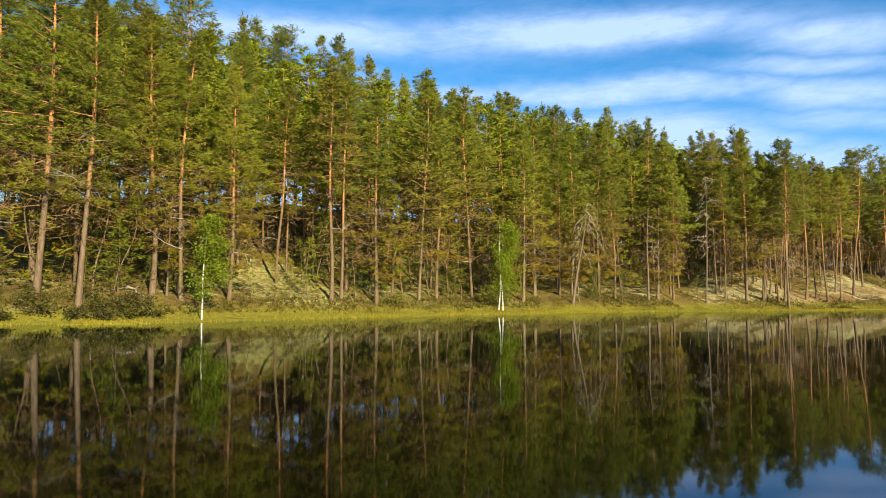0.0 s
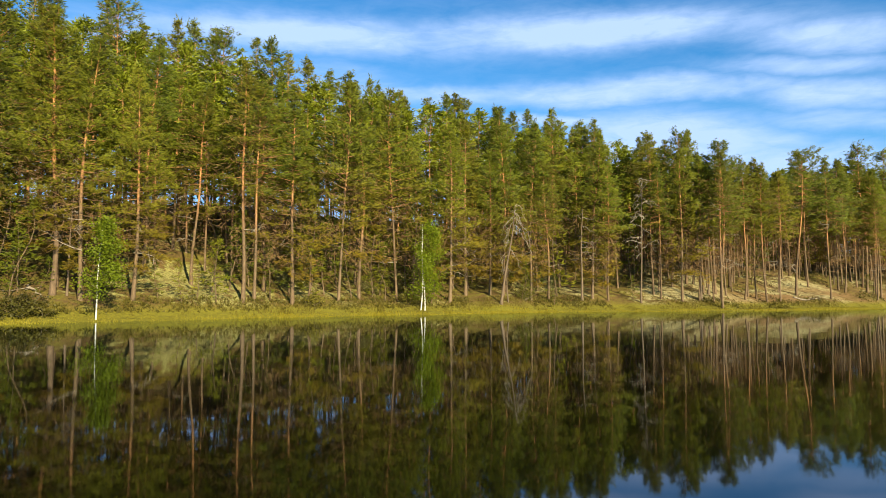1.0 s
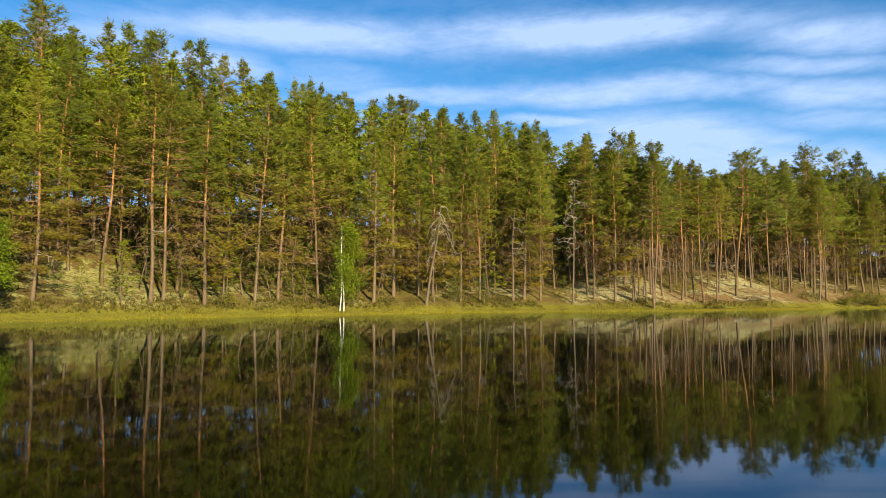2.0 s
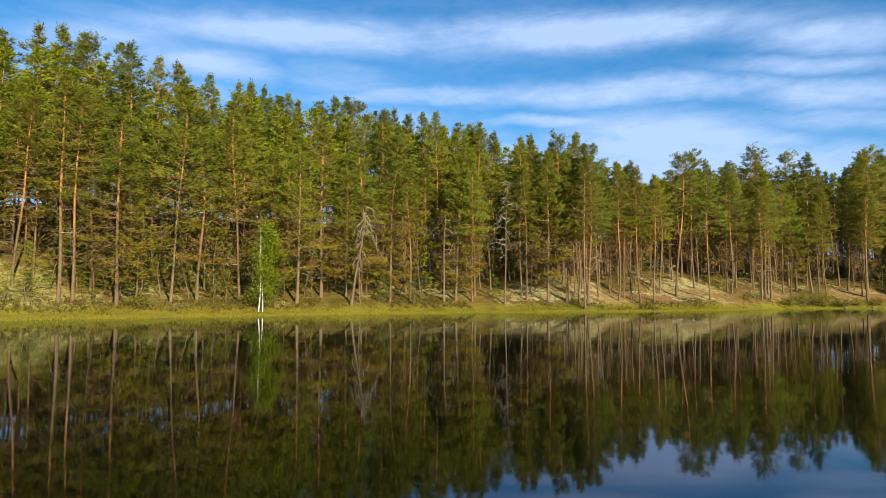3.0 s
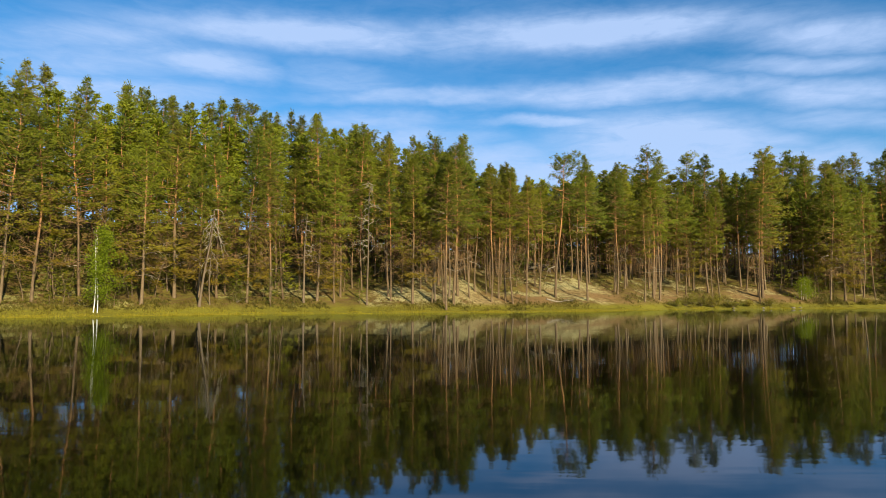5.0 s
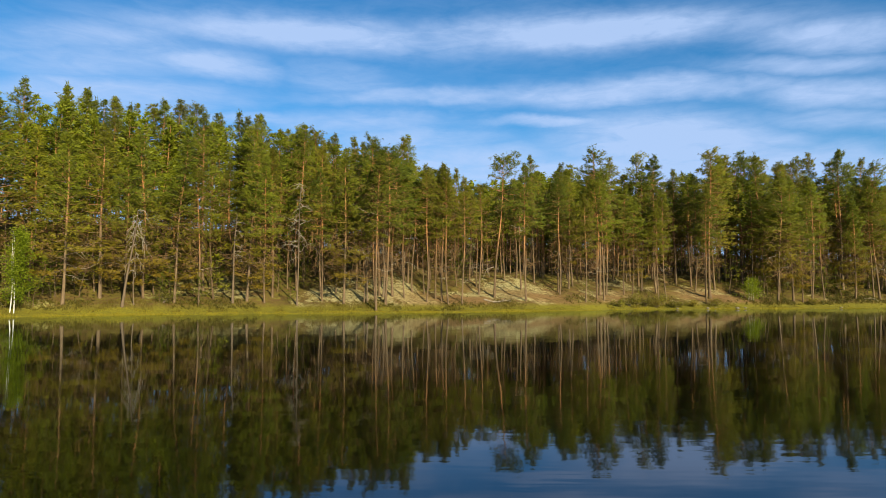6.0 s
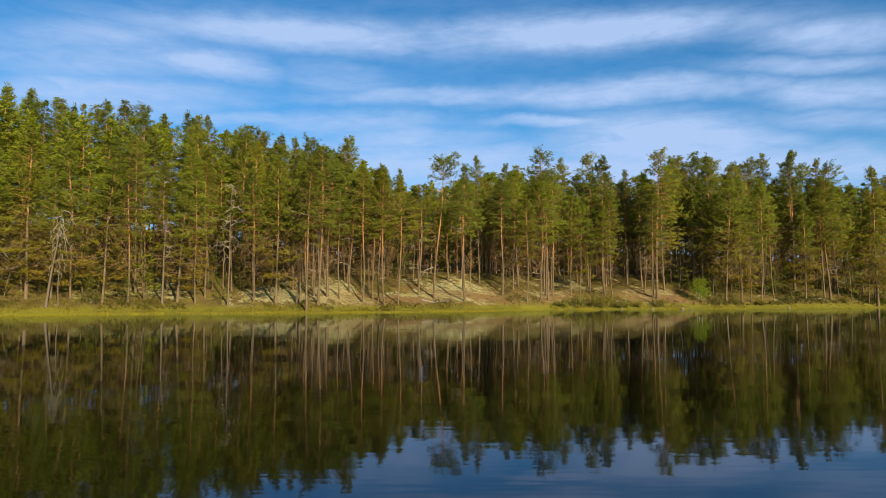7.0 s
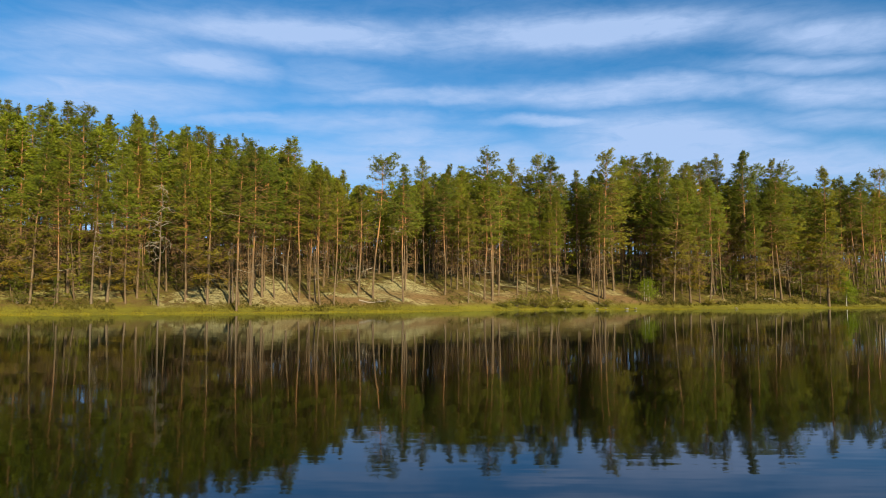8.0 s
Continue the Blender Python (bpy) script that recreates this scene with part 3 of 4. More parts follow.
def pick(x, y):
    """Which shape of pine grows there: bushy ones below the ridge and far along, high-crowned ones over the sandy bank."""
    r = (math.sin(x * 12.9898 + y * 78.233) * 43758.5453) % 1
    bushy = 0.12 if 25 < x < 78 else 0.34 if x > 80 else 0.30 if x > 25 else 0.55 if x < 13 else 0.22
    if x < -9 and y - shore(x) < 14:
        return NEAR[0 if r < bushy else 1 + int(r * 100) % 2], LABEL_BROAD if r < bushy else LABEL_TALL, 12
    if r < bushy:
        return BROAD[int(r * 100) % 3], LABEL_BROAD, 11
    if r < 0.86:
        return (HIGH[int(r * 100) % 3] if x > 25 else TALL[int(r * 100) % 4]), LABEL_TALL, 13
    return OPEN[int(r * 100) % 2], LABEL_OPEN, 16


# pines along the bank, stretch by stretch: place and height
def row(text, low, high, group):
    for item in text.split():
        x, y = (float(v) for v in item.split(",")[:2])
        kind, label, limbs = pick(x, y)
        given = item.split(",")[2:]
        if len(given) > 1:
            kind, label, limbs = {"C": (CLEAN, "tall clean-stemmed pine with foxy orange bark", 4), "T": (STOUT, "stout old pine with a thick orange trunk near the water", 14), "B": (NEAR[0], LABEL_BROAD, 10), "G": (GNARLED, "gnarled old pine with an open umbrella crown and drooping bare limbs", 34)}[given[1]]
        height = float(given[0]) if given else low + (high - low) * ((x * 7.31) % 1)
        stand(kind, x, y, height, label=label, group=group, limbs=limbs, turn=0.0 if kind is GNARLED else None)
        taken.append((x, y))


row("-27.5,40.5,20.8 -25.7,37.1,18.5,T -23.5,38.3,20.4,B -20.9,34.4,18.5,T -18.8,34.6,18.0,T -20.9,38.2,17.2,B -17.3,39.7,17.7,B -16.5,38.0,16.7,T -14.75,37.8,15.5 -14.5,45.1,15.9 -14.5,50.0 -12.7,39.8 -11.2,45.1 -7.3,43.9 -6.8,44.7 -6.8,47.1 -4.6,46.5 -1.8,49.0 -0.5,50.8 2.3,52.6,16.4", 13, 17.5, "pines below the ridge")
row("6.5,54.4 7.9,57.8 10.0,57.9 11.3,58.8 13.8,59.6 15.0,63.7 15.6,60.9 17.4,65.4 19.8,61.9 21.4,62.3 21.7,64.0 26.4,64.6,15.7 26.7,63.4 28.8,63.6 30.7,64.3 31.9,63.8 32.0,66.6,14.2 32.1,62.3 32.8,64.4,15.3 33.3,66.9 31.3,69.3 34.5,67.2", 12, 16.5, "pines on the middle bank")
row("36.8,68.1,14.2 37.7,69.4 38.4,68.9,14.5 39.1,68.1,14.1 40.5,68.2,13.2 47.6,71.5,15.1 52.2,76.7 53.7,78.9 54.9,75.1 57.0,78.5 58.0,79.2 61.5,83.2 62.7,83.6 65.7,82.5 66.7,82.6 71.8,82.8 72.7,85.2", 11, 15.5, "pines on the sandy bank")
row("82.2,85.5 84.8,86.6 86.1,86.7 87.8,87.6 89.9,88.3 94.7,89.3 98.2,90.9 99.3,91.3 101.3,92.8 105.2,92.3 106.9,100.3 107.2,94.1 108.3,100.8 119.4,102.2", 12, 17, "pines on the far bank")
# pines that make the skyline
row("-19.7,52.0,18.3 -9.1,56.8,17.9 12.0,70.9,16.4 17.7,71.7,17.2 21.0,74.8,15.7 22.9,73.1,16.8 28.9,72.9,15.9 -29.7,56.5,21.0 -26.2,55.4,19.3 -22.6,55.6,19.0 -19.2,56.0,16.4 -17.3,60.6,17.4 -16.4,57.3,17.6 -15.2,61.1,16.7 -14.2,59.9,16.7 -10.4,58.9,17.7 -8.8,62.1,16.6 -6.9,62.2,17.2 -5.8,67.6,16.2 -1.8,70.9,15.8 -1.8,69.2,16.0 0.7,73.6,15.4 1.0,71.8,15.5 4.3,75.6,15.5 6.4,74.0,16.7 8.0,75.7,17.1 8.5,78.7,16.3", 15, 16, "pines on the ridge")
row("-4.3,74.0,15.6 -4.5,77.0,16.0 -1.1,73.0,14.4 -0.8,78.0,14.9 2.3,75.0,15.1 1.3,79.0,15.3 10.6,80.0,15.5 12.9,76.0,16.4 18.3,79.0,15.5 23.2,80.0,15.8", 15, 18, "pines on the crest")
row("13.4,82.1,16.2 15.3,78.6,16.7 16.5,80.2,16.7 18.4,81.7,15.3 21.1,83.0,16.1 22.7,82.8,16.0 25.1,80.5,15.9 29.3,76.8,15.2 31.6,73.9,14.6 33.8,75.1,16.0 34.2,76.6,16.1 38.3,74.1,13.5 40.0,76.5,13.0 42.5,72.6,12.0 44.2,72.2,15.1,G 49.7,80.2,15.7 52.3,78.1,15.4 54.6,81.2,14.7 58.2,82.1,17.9", 15, 16, "pines on the falling ridge")
row("61.7,89.3,16.9 64.9,88.4,17.3 66.3,85.2,17.9 70.7,90.4,16.1 72.1,87.3,15.4 72.9,84.4,18.7 77.4,92.3,17.9 81.9,94.4,18.4 82.9,91.7,17.9 88.6,94.7,17.1 92.7,96.5,19.4 95.0,92.6,19.6 101.7,99.0,19.0 102.6,95.9,18.2 106.1,91.7,19.4 114.1,101.2,17.5 116.4,100.2,18.2 121.1,101.9,19.1", 17, 19, "pines of the far wood")
row("78.9,93.6,17.2,C 80.0,95.2,17.8,C 80.9,93.0,16.8,C 84.1,94.6,17.6,C 85.2,96.6,18.0,C 86.4,93.9,17.3,C 87.5,95.8,17.5,C 90.1,95.4,18.0,C 91.3,97.8,18.3,C 76.2,92.4,16.4,C 97.2,97.0,18.2,C 99.2,98.6,18.0,C", 16, 18, "clean-stemmed pines")

# the wood behind them
rng = np.random.default_rng(5)
# how high the tops of the wood stand along the shore, 12, 28 and 52 m behind the water's edge
CANOPY_X = (-36, -22, -12, -4, 4, 12, 20, 28, 34, 38, 42, 46, 52, 60, 70, 82, 98, 116)
CANOPY = ((21, 21, 20.3, 20.1, 19.4, 20.2, 18.9, 18.6, 17.1, 16.4, 14.9, 15.0, 18.0, 18.6, 18.6, 20.5, 21.5, 21.5),
          (28, 25.5, 24.5, 23.8, 23.8, 24.5, 23.2, 22.6, 20.5, 18.0, 17.2, 17.6, 20.8, 20.8, 22.4, 22.5, 24.7, 25.4),
          (34, 30, 29, 29.3, 29.5, 29, 28.5, 28, 24, 21, 22.5, 24, 23, 26, 27.4, 27, 28, 30))


def room(x, y):
    """The tallest that a tree of the wood grows there."""
    tops = [np.interp(x, CANOPY_X, level) for level in CANOPY]
    return float(np.interp(y - shore(x), (12, 28, 52), tops) - land(x, y)) - 0.5


def free(x, y, gap):
    return all((x - a) ** 2 + (y - b) ** 2 > gap * gap for a, b in taken)


for attempt in range(9000):
    made = len(taken) - 160
    if made >= 168:
        break
    x = rng.uniform(-40, 130) if made < 130 else rng.uniform(55, 130)
    y = float(shore(x)) + rng.uniform(7, 28)
    if not free(x, y, 1.9 if made < 130 else 1.5):
        continue
    east = float(ease(20, 60, x))
    stand(SLIM[1 + 2 * (made % 2) if 12 < x < 75 else made % 4], x, y, min(rng.uniform(10.5, 14.0) + 2.6 * east, room(x, y)), label="slender pine standing in the shade of the wood", group="pines of the inner wood", limbs=3)
    taken.append((x, y))

# young pines in the undergrowth
made = 0
for attempt in range(4000):
    if made >= 215:
        break
    x = rng.uniform(-30, 122) if made < 110 else rng.uniform(-28, 30) if made < 175 else rng.uniform(80, 122)
    y = float(shore(x)) + 3.2 + 15 * rng.random() ** 1.4
    if not free(x, y, 1.2) or any(math.hypot(x - a, y - b) < 0.8 * r for a, b, r in LICHEN) or (26 < x < 76 and made % 3 and made < 110):
        continue
    stand(YOUNG[made % 3], x, y, 2.2 + 5.6 * rng.random() ** 1.5, "young_pine", "young bushy pine in the undergrowth of the slope", "young pines", 0)
    taken.append((x, y))
    made += 1

for x, y, h in ((-18.6, 38.3, 3.0), (-16.9, 37.5, 2.1), (-21.6, 37.7, 2.8), (-20.0, 37.2, 1.7), (-24.4, 37.2, 2.4), (-9.6, 41.8, 2.3), (13.4, 59.4, 3.4), (15.9, 59.8, 2.6),
                (-8.6, 45.2, 4.6), (-7.9, 47.3, 5.2), (-6.0, 46.0, 3.8), (-5.3, 48.4, 5.5), (-3.6, 48.0, 4.4), (-3.0, 50.2, 5.4), (-1.0, 50.6, 4.2), (0.4, 52.4, 5.3), (1.4, 51.8, 3.6), (2.9, 54.3, 5.0), (5.2, 55.6, 4.6), (-9.4, 44.0, 3.2)):
    stand(YOUNG[int(h * 10) % 3], x, y, h, "young_pine", "young bushy pine at the foot of the slope", "young pines", 0)

# deep wood, uncounted
wood, trunks = Shape(), Shape()
plain = [tuple(p.arrays() for p in pine_meshes(200 + i, 14.0, b, 2.2, 0.6, 0.85, 0.66, fine=0)) for i, b in enumerate((0.06, 0.22, 0.12, 0.04))]
plain.append(tuple(p.arrays() for p in pine_meshes(210, 11.0, 0.60, 1.3, 0.7, 0.7, 0.42, fine=1)[:2]))
plain += [tuple(p.arrays() for p in pine_meshes(71 + i, 15.0, b, 2.6, t, 0.84, 0.45, fine=1)[:2]) for i, (b, t) in enumerate(((0.34, 0.9), (0.48, 0.82), (0.54, 0.7), (0.66, 0.6)))]
# where daylight comes through between the trunks on the crest
GAP = ((12.0, 74.5, 2.6), (9.6, 79.5, 3.2), (6.5, 86.0, 3.8), (2.5, 94.0, 4.5))


def deep(x, y, size, kind):
    """One tree of the deep wood, added to its joined meshes; only high-crowned ones grow in the gap of the ridge."""
    if kind != 4 and any(math.hypot(x - a, y - b) < r for a, b, r in GAP):
        if kind < 5:
            return
        kind = 8
    a = rng.uniform(0, 6.28)
    size = min(size, room(x, y) * rng.uniform(0.68 if kind < 5 else 0.90, 1.0) / (14 if kind < 4 else 11 if kind == 4 else 15))
    turn = np.array(((math.cos(a), -math.sin(a), 0), (math.sin(a), math.cos(a), 0), (0, 0, 1))) * size
    place = np.array((x, y, float(land(x, y))))
    for shape, (points, faces) in zip((trunks, wood), plain[kind]):
        shape.add(points @ turn.T + place, faces)


for i in range(270):
    x = rng.uniform(-60, 165)
    d = 22 + 44 * rng.random()
    thin = -13 < x < 1 and d > 20 and i % 2
    deep(x, float(shore(x)) + d, rng.uniform(0.72, 1.05) * (0.45 if i % 4 == 3 else 1.0), 4 if thin else i % 4)
for i in range(120):
    x = rng.uniform(-40, 140)
    deep(x, float(shore(x)) + rng.uniform(9, 24), rng.uniform(0.72, 0.98), 4 if 0 < x < 80 else 5 + i % 3)
for i in range(140):
    x = rng.uniform(0, 140)
    deep(x, float(shore(x)) + rng.uniform(6, 30), rng.uniform(0.72, 1.1), 4)
for i in range(130):
    x = rng.uniform(13, 75)
    deep(x, float(shore(x)) + rng.uniform(18, 46), rng.uniform(0.72, 0.98), i % 4)
for i in range(250):
    # thin poles, and a low closed undergrowth far behind them
    x = rng.uniform(38, 150)
    deep(x, float(shore(x)) + (rng.uniform(14, 46) if i % 2 else rng.uniform(30, 62)), rng.uniform(0.8, 1.25) if i % 2 else rng.uniform(0.4, 0.62), 4 if i % 2 else 3)
for i in range(150):
    x = rng.uniform(3, 48)
    deep(x, float(shore(x)) + rng.uniform(24, 42), rng.uniform(0.30, 0.52), 3)
for i in range(112):
    # closed rank of the ridge, in two lines
    x = -36 + 1.75 * (i // 2) + rng.uniform(-0.6, 0.6)
    y = float(shore(x)) + (19.5 if i % 2 else 26.5) + rng.uniform(-1.8, 1.8)
    deep(x, y, 1.3, 5 + i % 3)
for i in range(26):
    # closed wood behind the far bank
    x = rng.uniform(84, 140)
    deep(x, float(shore(x)) + rng.uniform(20, 40), 1.05, 5 + i % 3)
for i in range(18):
    # low growth behind the sandy bluff
    x = rng.uniform(64, 86)
    deep(x, float(shore(x)) + rng.uniform(24, 40), rng.uniform(0.45, 0.62), 3)
far = new("far_wood")
tagged(far, "deep pine wood behind the shore trees", "forest", kind="stuff")
tagged(part("trunks", trunks.mesh("trunks", BARK, True), far), kind="stuff")
tagged(part("crowns", wood.mesh("crowns", WOOD_NEEDLES), far), kind="stuff")


# ---- birches, snags and driftwood ----
def birch(x, y, height, stems, spread, leaves, seed, label, first=0.14, aside=0.0):
    """A small birch with thin white stems and a light leafy crown; first: share of the stem below the leaves; aside: how far the crown hangs to the sunny side."""
    rng = np.random.default_rng(seed)
    tree = new("birch_tree")
    tree.matrix_basis = Matrix.Translation((x, y, float(land(x, y)) - 0.05))
    centres = []
    for i in range(stems):
        line = bend(rng, height * rng.uniform(0.88, 1.0), 0.09, 10, rng.uniform(-0.03, 0.05))
        line[:, 0] += i * 0.32 - 0.16 * (stems - 1)
        s = Shape()
        s.tube(line, np.linspace(0.046, 0.010, 10) * (height / 7) ** 0.7, 7)
        part("trunk", s.mesh("trunk", BIRCH_BARK, True), tree)
        limbs = Shape()
        for k in range(26):
            t = first + (0.98 - first) * k / 26
            root = np.array([np.interp(t * height, line[:, 2], line[:, j]) for j in range(3)])
            path = limb_path(rng, root, rng.uniform(0, 6.28), spread * (1.12 - t) * rng.uniform(0.6, 1.3) + 0.15, math.radians(rng.uniform(10, 50)), -0.25, 4)
            limbs.tube(path, np.linspace(0.011, 0.003, 4), 3)
            n = leaves // (26 * stems)
            s2 = rng.uniform(0.1, 1.05, n)
            p = np.stack([np.interp(s2, np.linspace(0, 1, 4), path[:, j]) for j in range(3)], 1)
            centres.append(p + rng.normal(0, 0.22, (n, 3)) + np.array((aside * rng.random(), 0, -0.08)))
        part("twigwork", limbs.mesh("twigwork", LIMB), tree, "thin dark twigs")
    crown = Shape()
    crown.leaves(np.concatenate(centres), rng, 0.115)
    part("crown", crown.mesh("crown", BIRCH_LEAF), tree, "fresh green leaves")
    return tagged(tree, label, "tree", "birches by the water")


birch(4.4, 51.1, 7.0, 2, 1.7, 6400, 1, "twin-stemmed white birch with bright green leaves by the water", aside=1.0)
birch(-13.0, 36.2, 5.9, 1, 1.75, 4600, 2, "slender white birch with bright green leaves in the sedge", 0.27, 0.6)
birch(108.9, 92.2, 5.6, 1, 2.4, 5200, 3, "leafy green birch at the edge of the sedge")
birch(78.6, 85.3, 3.0, 3, 1.6, 3400, 4, "low bright green birch bush on the bank")


def snag(name, x, y, height, girth, lean, limbs, lowest, reach, seed, label, hang=0.0):
    """A dead, barkless pine with crooked limbs."""
    rng = np.random.default_rng(seed)
    tree = new(name)
    tree.matrix_basis = Matrix.Translation((x, y, float(land(x, y)) - 0.1))
    line = bend(rng, height, 0.12, 12, lean)
    s = Shape()
    s.tube(line, girth * np.linspace(1, 0.25, 12) * np.array([1.4] + [1] * 11), 8)
    trunk = part("trunk", s.mesh("trunk", WEATHERED, True), tree)
    for i in range(limbs):
        z = height * (lowest + (1 - lowest) * (i + rng.random()) / limbs)
        root = np.array([np.interp(z, line[:, 2], line[:, j]) for j in range(3)])
        s = Shape()
        path = limb_path(rng, root, rng.uniform(0, 6.28), reach * rng.uniform(0.6, 1.3), math.radians(rng.uniform(-5, 35) - 30 * hang), rng.uniform(-0.95, 0.0) - 0.7 * hang, 8, 0.07)
        path += np.cumsum(rng.normal(0, 0.075 * reach, (8, 3)) * (np.arange(8) > 0)[:, None], axis=0) * 0.6
        s.tube(path, np.linspace(0.030, 0.008, 8), 5)
        for k in range(4):
            twig = limb_path(rng, path[2 + k], rng.uniform(0, 6.28), reach * rng.uniform(0.2, 0.5), math.radians(rng.uniform(-50, 40)), rng.uniform(-0.5, 0.2), 5, 0.09)
            s.tube(twig, np.linspace(0.020, 0.006, 5), 3)
        part("dead_limb", s.mesh("dead_limb", DEAD), trunk, "bare bleached limb")
    return tagged(tree, label, "dead tree", "dead pines")


snag("dead_pine", 24.5, 62.4, 11.8, 0.085, 0.0, 20, 0.40, 1.75, 15, "standing dead grey pine with twisted bare limbs")
snag("dead_pine", 10.8, 55.9, 8.4, 0.12, 0.23, 8, 0.74, 1.5, 6, "leaning dead pine with a tangle of pale hanging limbs", 1.0)
snag("dead_pine", 11.5, 56.6, 6.6, 0.055, 0.0, 9, 0.45, 1.0, 16, "thin crooked dead stem with curled bare limbs", 0.8)
snag("dead_pine", -15.7, 38.1, 9.5, 0.06, 0.02, 8, 0.5, 0.9, 17, "thin grey dead pole between two stout pines")
snag("dead_pine", 18.7, 61.1, 8.5, 0.11, 0.0, 9, 0.45, 1.4, 7, "short grey dead pine with curled pale limbs")
snag("dead_pine", -14.7, 57.8, 12.4, 0.12, 0.0, 14, 0.5, 1.3, 10, "bleached dead pine standing among green crowns")
snag("dead_pine", 32.4, 66.4, 9.0, 0.10, 0.04, 12, 0.55, 1.7, 12, "dead pine with a tangle of curled grey limbs")
snag("dead_pine", 31.0, 64.6, 10.0, 0.10, -0.02, 8, 0.4, 1.3, 8, "thin standing dead pine with bare limbs on the bank")


def driftwood(x, y, length, turn, branches, seed, label):
    rng = np.random.default_rng(seed)
    thing = new("driftwood")
    c, n = math.cos(turn), math.sin(turn)
    thing.matrix_basis = Matrix.Translation((x, y, 0))
    t = np.linspace(-0.5, 0.5, 9)
    px, py = t * length * c, t * length * n + rng.normal(0, 0.06, 9)
    line = np.stack([px, py, land(x + px, y + py) + 0.06 + rng.uniform(0, 0.05, 9)], 1)
    s = Shape()
    s.tube(line, np.linspace(0.085, 0.035, 9), 8)
    part("log", s.mesh("log", DEAD, True), thing)
    for i in range(branches):
        s = Shape()
        path = limb_path(rng, line[1 + i % 7], rng.uniform(0, 6.28), rng.uniform(0.5, 1.5), math.radians(rng.uniform(0, 35)), -0.3, 6, 0.11)
        s.tube(path, np.linspace(0.03, 0.007, 6), 4)
        part("branch", s.mesh("branch", DEAD), thing)
    return tagged(thing, label, "driftwood", "fallen wood")


driftwood(44.4, 70.4, 3.0, 0.1, 13, 20, "pale fallen trunk with bare roots on the bank")
driftwood(97.5, 90.0, 3.0, 0.25, 2, 21, "bleached fallen log in the grass")
driftwood(-17.4, 37.9, 2.2, -0.7, 4, 22, "weathered fallen branch at the foot of the pines")


# ---- sedge, heath and shrubs ----
def blades(name, count, near, wide, tall, width, mat, label, category, seed, west=-45, east=135, clump=0.0, lean=0.25):
    """Uncounted upright blades in a belt along the shore; near and wide: metres from the water's edge."""
    rng = np.random.default_rng(seed)
    x = rng.uniform(west, east, count)
    d = near + wide * rng.random(count)
    keep = rng.random(count) < 0.35 + 0.65 * (np.sin(x * 0.8 + np.sin(x * 0.31) * 3 + d * 0.5) > -0.5)
    keep &= (x < 56) | (np.sin(x * 1.1 + np.sin(x * 0.43) * 2.5) + 0.5 * np.sin(x * 3.7) > 0.1) | (rng.random(count) < 0.22)
    keep &= (x > -17.5) | (rng.random(count) < 0.3)
    x, d = x[keep], d[keep]
    n = len(x)
    y = shore(x) + d
    z = np.maximum(land(x, y), -0.02)
    base = np.stack([x, y, z], 1)
    h = tall * rng.uniform(0.35, 1.25, n) * (0.75 + 0.30 * np.sin(x * 0.55 + 2 * np.sin(x * 0.17)) + 0.22 * np.sin(x * 2.9 + d * 2))
    a = rng.uniform(0, 6.28, n)
    side = np.stack([np.cos(a), np.sin(a), 0 * a], 1) * width
    top = base + np.stack([rng.normal(0, lean, n) * h, rng.normal(0, lean, n) * h, h], 1)
    s = Shape()
    s.add(np.stack([base - side, base + side, top], 1).reshape(-1, 3), np.arange(3 * n))
    return tagged(new(name, s.mesh(name, mat)), label, category, kind="stuff")


blades("sedge", 72000, -1.2, 2.7, 0.15, 0.017, SEDGE, "yellow-green sedge along the water's edge", "grass", 31)
blades("bank_grass", 42000, 1.2, 2.6, 0.19, 0.022, GRASS, "short yellowing grass on the low bank", "grass", 32)


def heath(name, count, near, wide, size, mat, label, seed, power=1.0, west=-45):
    """Uncounted dwarf shrubs: little tufts on the slope."""
    rng = np.random.default_rng(seed)
    x = rng.uniform(west, 135, count)
    y = shore(x) + near + wide * rng.random(count) ** power
    keep = np.sin(x * 0.5 + 1.3 * np.sin(y * 0.4)) + np.sin(y * 0.7 + x * 0.21) > -0.55
    keep &= ~((((x > 42) & (x < 58)) | ((x > 67) & (x < 80))) & (y - shore(x) < 7) & (rng.random(count) < 0.55))
    for a, b, r in LICHEN:
        keep &= ~((np.hypot(x - a, y - b) < 0.8 * r) & (rng.random(count) < 0.85))
    x, y = x[keep], y[keep]
    centres = np.stack([x, y, land(x, y) + 0.02], 1)
    s = Shape()
    s.spikes(centres, np.tile((0, 0, 0.9), (len(x), 1)), rng, 6, size, size * 0.12, 0.6, 0.3)
    return tagged(new(name, s.mesh(name, mat)), label, "shrubs", kind="stuff")


heath("bank_heath", 7500, 2.2, 2.2, 0.22, HEATH, "brown-green dwarf shrubs along the foot of the bank", 41)
heath("slope_heath", 7500, 4.0, 22.0, 0.18, HEATH, "dwarf shrubs and heather on the wooded slope", 42, 1.3)


# tufts in the darkened leaf colour, partly for the broken shade on the bank
heath("bilberry", 4200, 3.2, 13.0, 0.20, SHADED_SHRUB, "bilberry scrub in patches on the bank, darkened for broken shade", 43, 1.2)
# understory at the east end, its dark colour also carrying the shade there
heath("ferny_scrub", 5000, 2.6, 14.0, 0.30, SHADED_SHRUB, "low scrub under the shady end of the wood, its colour darkened for shade", 44, 1.2, 80)


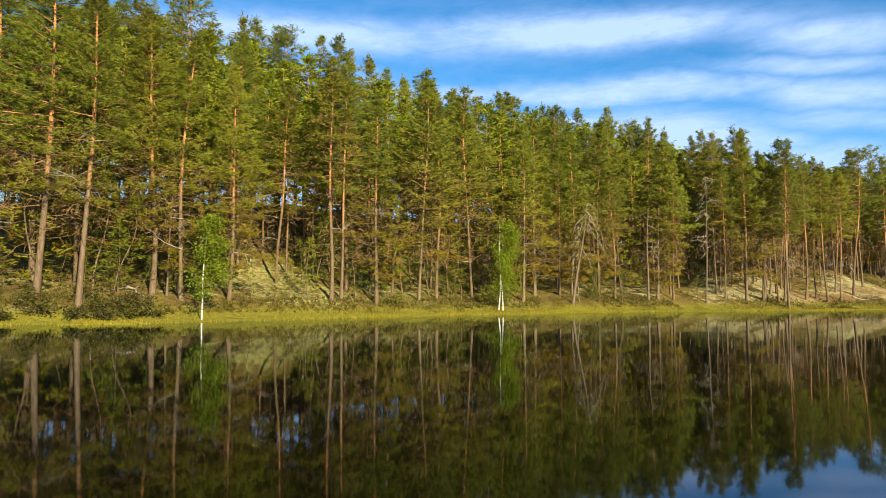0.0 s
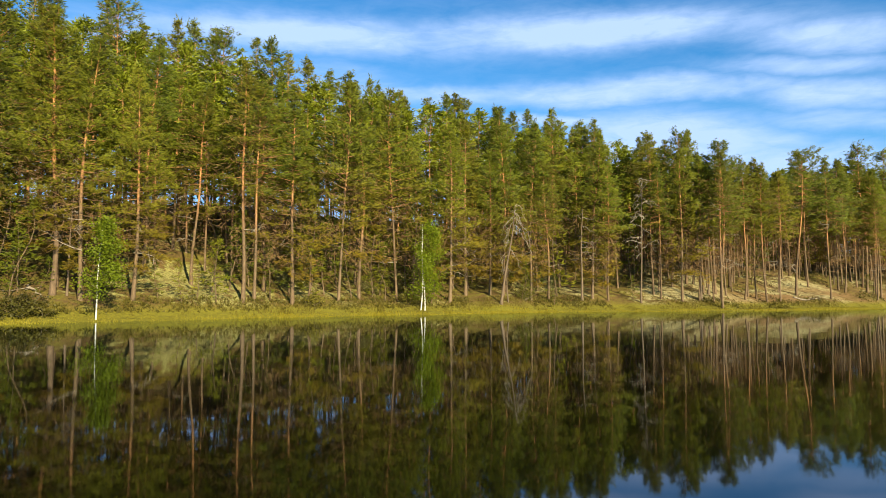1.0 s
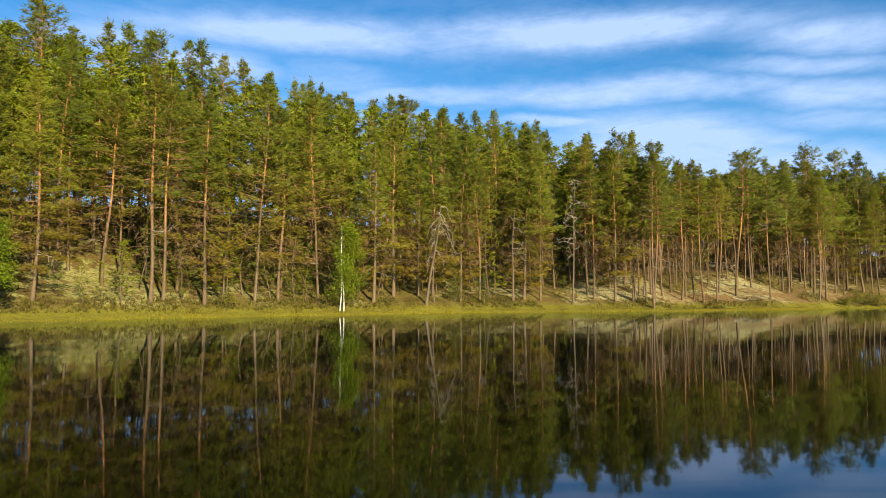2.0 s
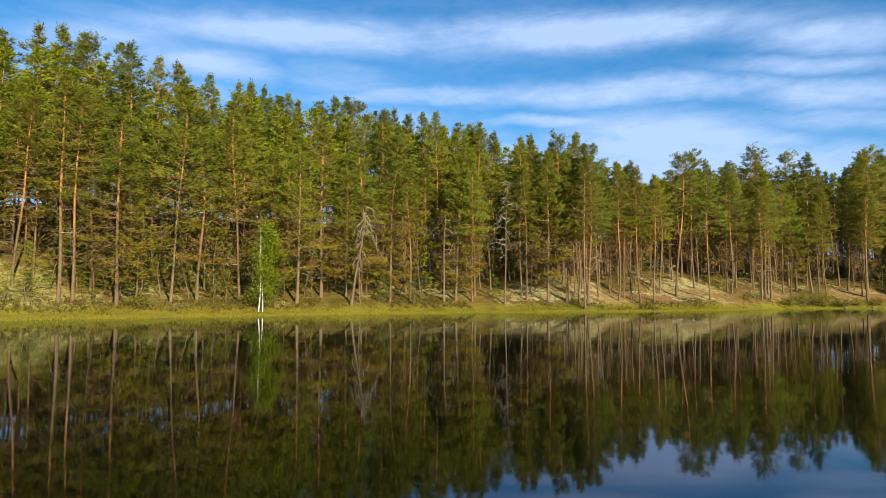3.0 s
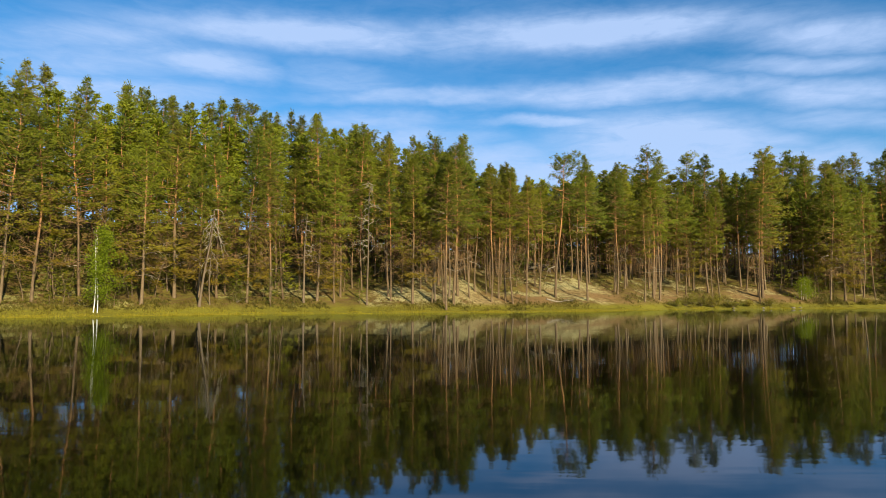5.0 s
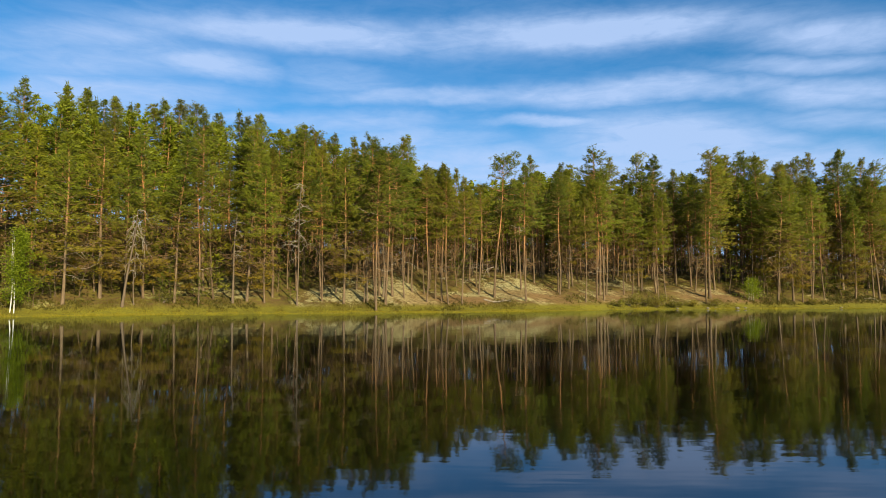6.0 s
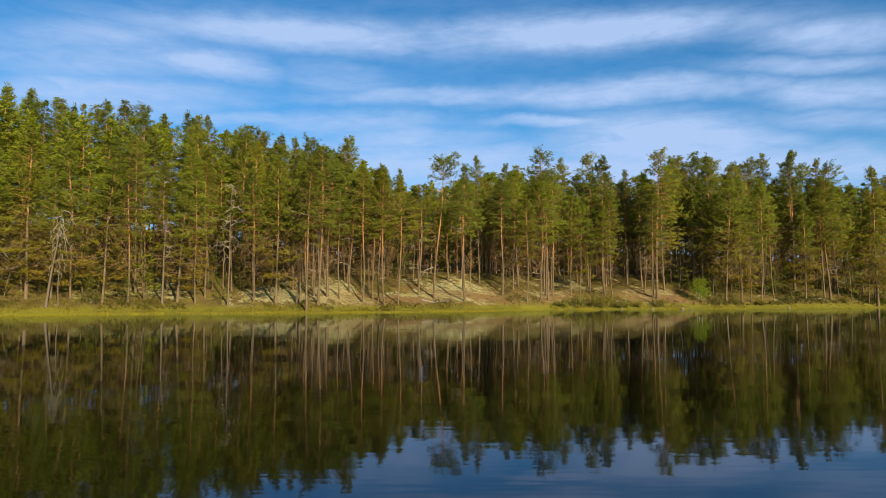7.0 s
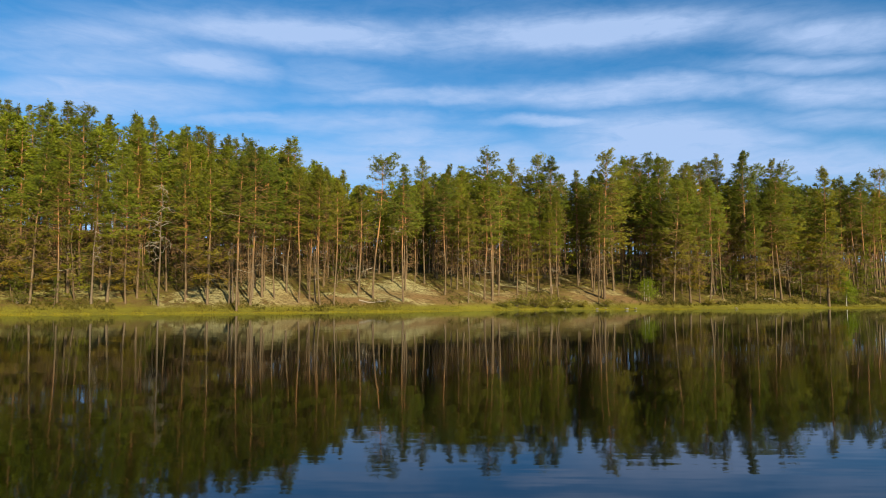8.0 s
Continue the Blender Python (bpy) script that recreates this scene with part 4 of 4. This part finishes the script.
def bush(x, y, height, spread, seed, mat, label):
    rng = np.random.default_rng(seed)
    thing = new("bush")
    thing.matrix_basis = Matrix.Translation((x, y, float(land(x, y)) - 0.03))
    stems, crown, centres = Shape(), Shape(), []
    for i in range(14):
        path = limb_path(rng, np.zeros(3), rng.uniform(0, 6.28), height * rng.uniform(0.7, 1.1), math.radians(rng.uniform(35, 80)), -0.1, 5, 0.05)
        path[:, :2] *= spread / height
        stems.tube(path, np.linspace(0.018, 0.004, 5), 3)
        t = rng.uniform(0.25, 1.05, 60)
        p = np.stack([np.interp(t, np.linspace(0, 1, 5), path[:, j]) for j in range(3)], 1)
        centres.append(p + rng.normal(0, 0.13, p.shape))
    crown.leaves(np.concatenate(centres), rng, 0.11)
    part("stem", stems.mesh("stem", LIMB), thing, "thin brown stems")
    part("foliage", crown.mesh("foliage", mat), thing)
    return tagged(thing, label, "bush", "bushes on the bank")


for i, (x, d, h, w) in enumerate([(61.0, 2.2, 1.7, 2.1), (63.4, 2.0, 2.1, 2.3), (65.6, 2.3, 1.7, 2.2), (59.6, 2.0, 1.1, 1.6), (62.2, 2.6, 1.5, 2.0), (64.6, 1.6, 1.3, 1.9), (67.2, 1.9, 1.2, 1.8), (69.3, 2.2, 0.9, 1.5), (72.4, 2.2, 1.2, 1.6), (-19.0, 3.0, 1.3, 1.6), (-16.4, 2.8, 1.1, 1.5),
                                  (-3.2, 3.0, 1.0, 1.2), (3.2, 3.0, 1.5, 1.4), (13.2, 3.4, 1.2, 1.3), (87.0, 2.4, 0.9, 1.2), (101.0, 2.4, 1.0, 1.4), (-26.0, 3.2, 1.4, 1.8)]):
    # west of -10 the leaves take the shade-darkened colour
    bush(x, float(shore(x)) + d, h, w, 60 + i, WILLOW if x > -10 else SHADED_SHRUB, "low olive-brown willow bush at the foot of the bank")


# bog shrubs whose dark leaves also stand for a patch of shade here
for i, (x, d, h, w) in enumerate([(-18.4, 1.3, 0.6, 1.1), (-19.9, 1.6, 0.8, 1.3), (-21.6, 1.2, 0.6, 1.2), (-23.2, 1.8, 0.9, 1.4), (-25.0, 1.3, 0.7, 1.3), (-20.8, 2.6, 1.0, 1.4), (-17.6, 2.3, 0.7, 1.1), (-17.0, 1.2, 0.7, 1.3), (-16.0, 1.5, 0.8, 1.2), (-15.2, 1.9, 0.7, 1.0), (-16.6, 2.4, 0.9, 1.3)]):
    bush(x, float(shore(x)) + d, h, w, 80 + i, SHADED_SHRUB, "low brown-green bog shrub beside the water, darkened as in shade")


def stone(x, d, size, seed):
    """A small rounded shore stone, flattened and uneven."""
    bm = bmesh.new()
    bmesh.ops.create_icosphere(bm, subdivisions=2, radius=size)
    for v in bm.verts:
        v.co *= 1 + 0.28 * noise.noise(v.co * (1.6 / size) + Vector((seed * 7.1, 0, 0)))
        v.co.z *= 0.55
    me = bpy.data.meshes.new("stone")
    bm.to_mesh(me)
    bm.free()
    me.polygons.foreach_set("use_smooth", np.full(len(me.polygons), True))
    me.materials.append(STONE)
    ob = new("stone", me)
    y = float(shore(x)) + d
    ob.matrix_basis = pose(x, y, float(land(x, y)) + 0.2 * size, 0, 0, seed * 47)
    return tagged(ob, "small pale grey stone in the shore grass", "stone", "shore stones")


STONE, stone_tree, stone_shader = material("stone", 0.85)
stone_grain = noise_node(stone_tree, object_place(stone_tree), 9.0, 5, 0.6)
stone_tree.links.new(mix_color(stone_tree, stone_grain, (0.08, 0.07, 0.055), (0.20, 0.175, 0.14)), stone_shader.inputs["Base Color"])
bump(stone_tree, stone_shader, stone_grain, 0.6, 0.02)
for i, (x, d, size) in enumerate([(71.0, 0.5, 0.22), (72.1, 0.9, 0.16), (74.6, 0.4, 0.26), (76.0, 1.0, 0.18), (66.8, 0.6, 0.17), (90.2, 0.6, 0.2)]):
    stone(x, d, size, i + 1)
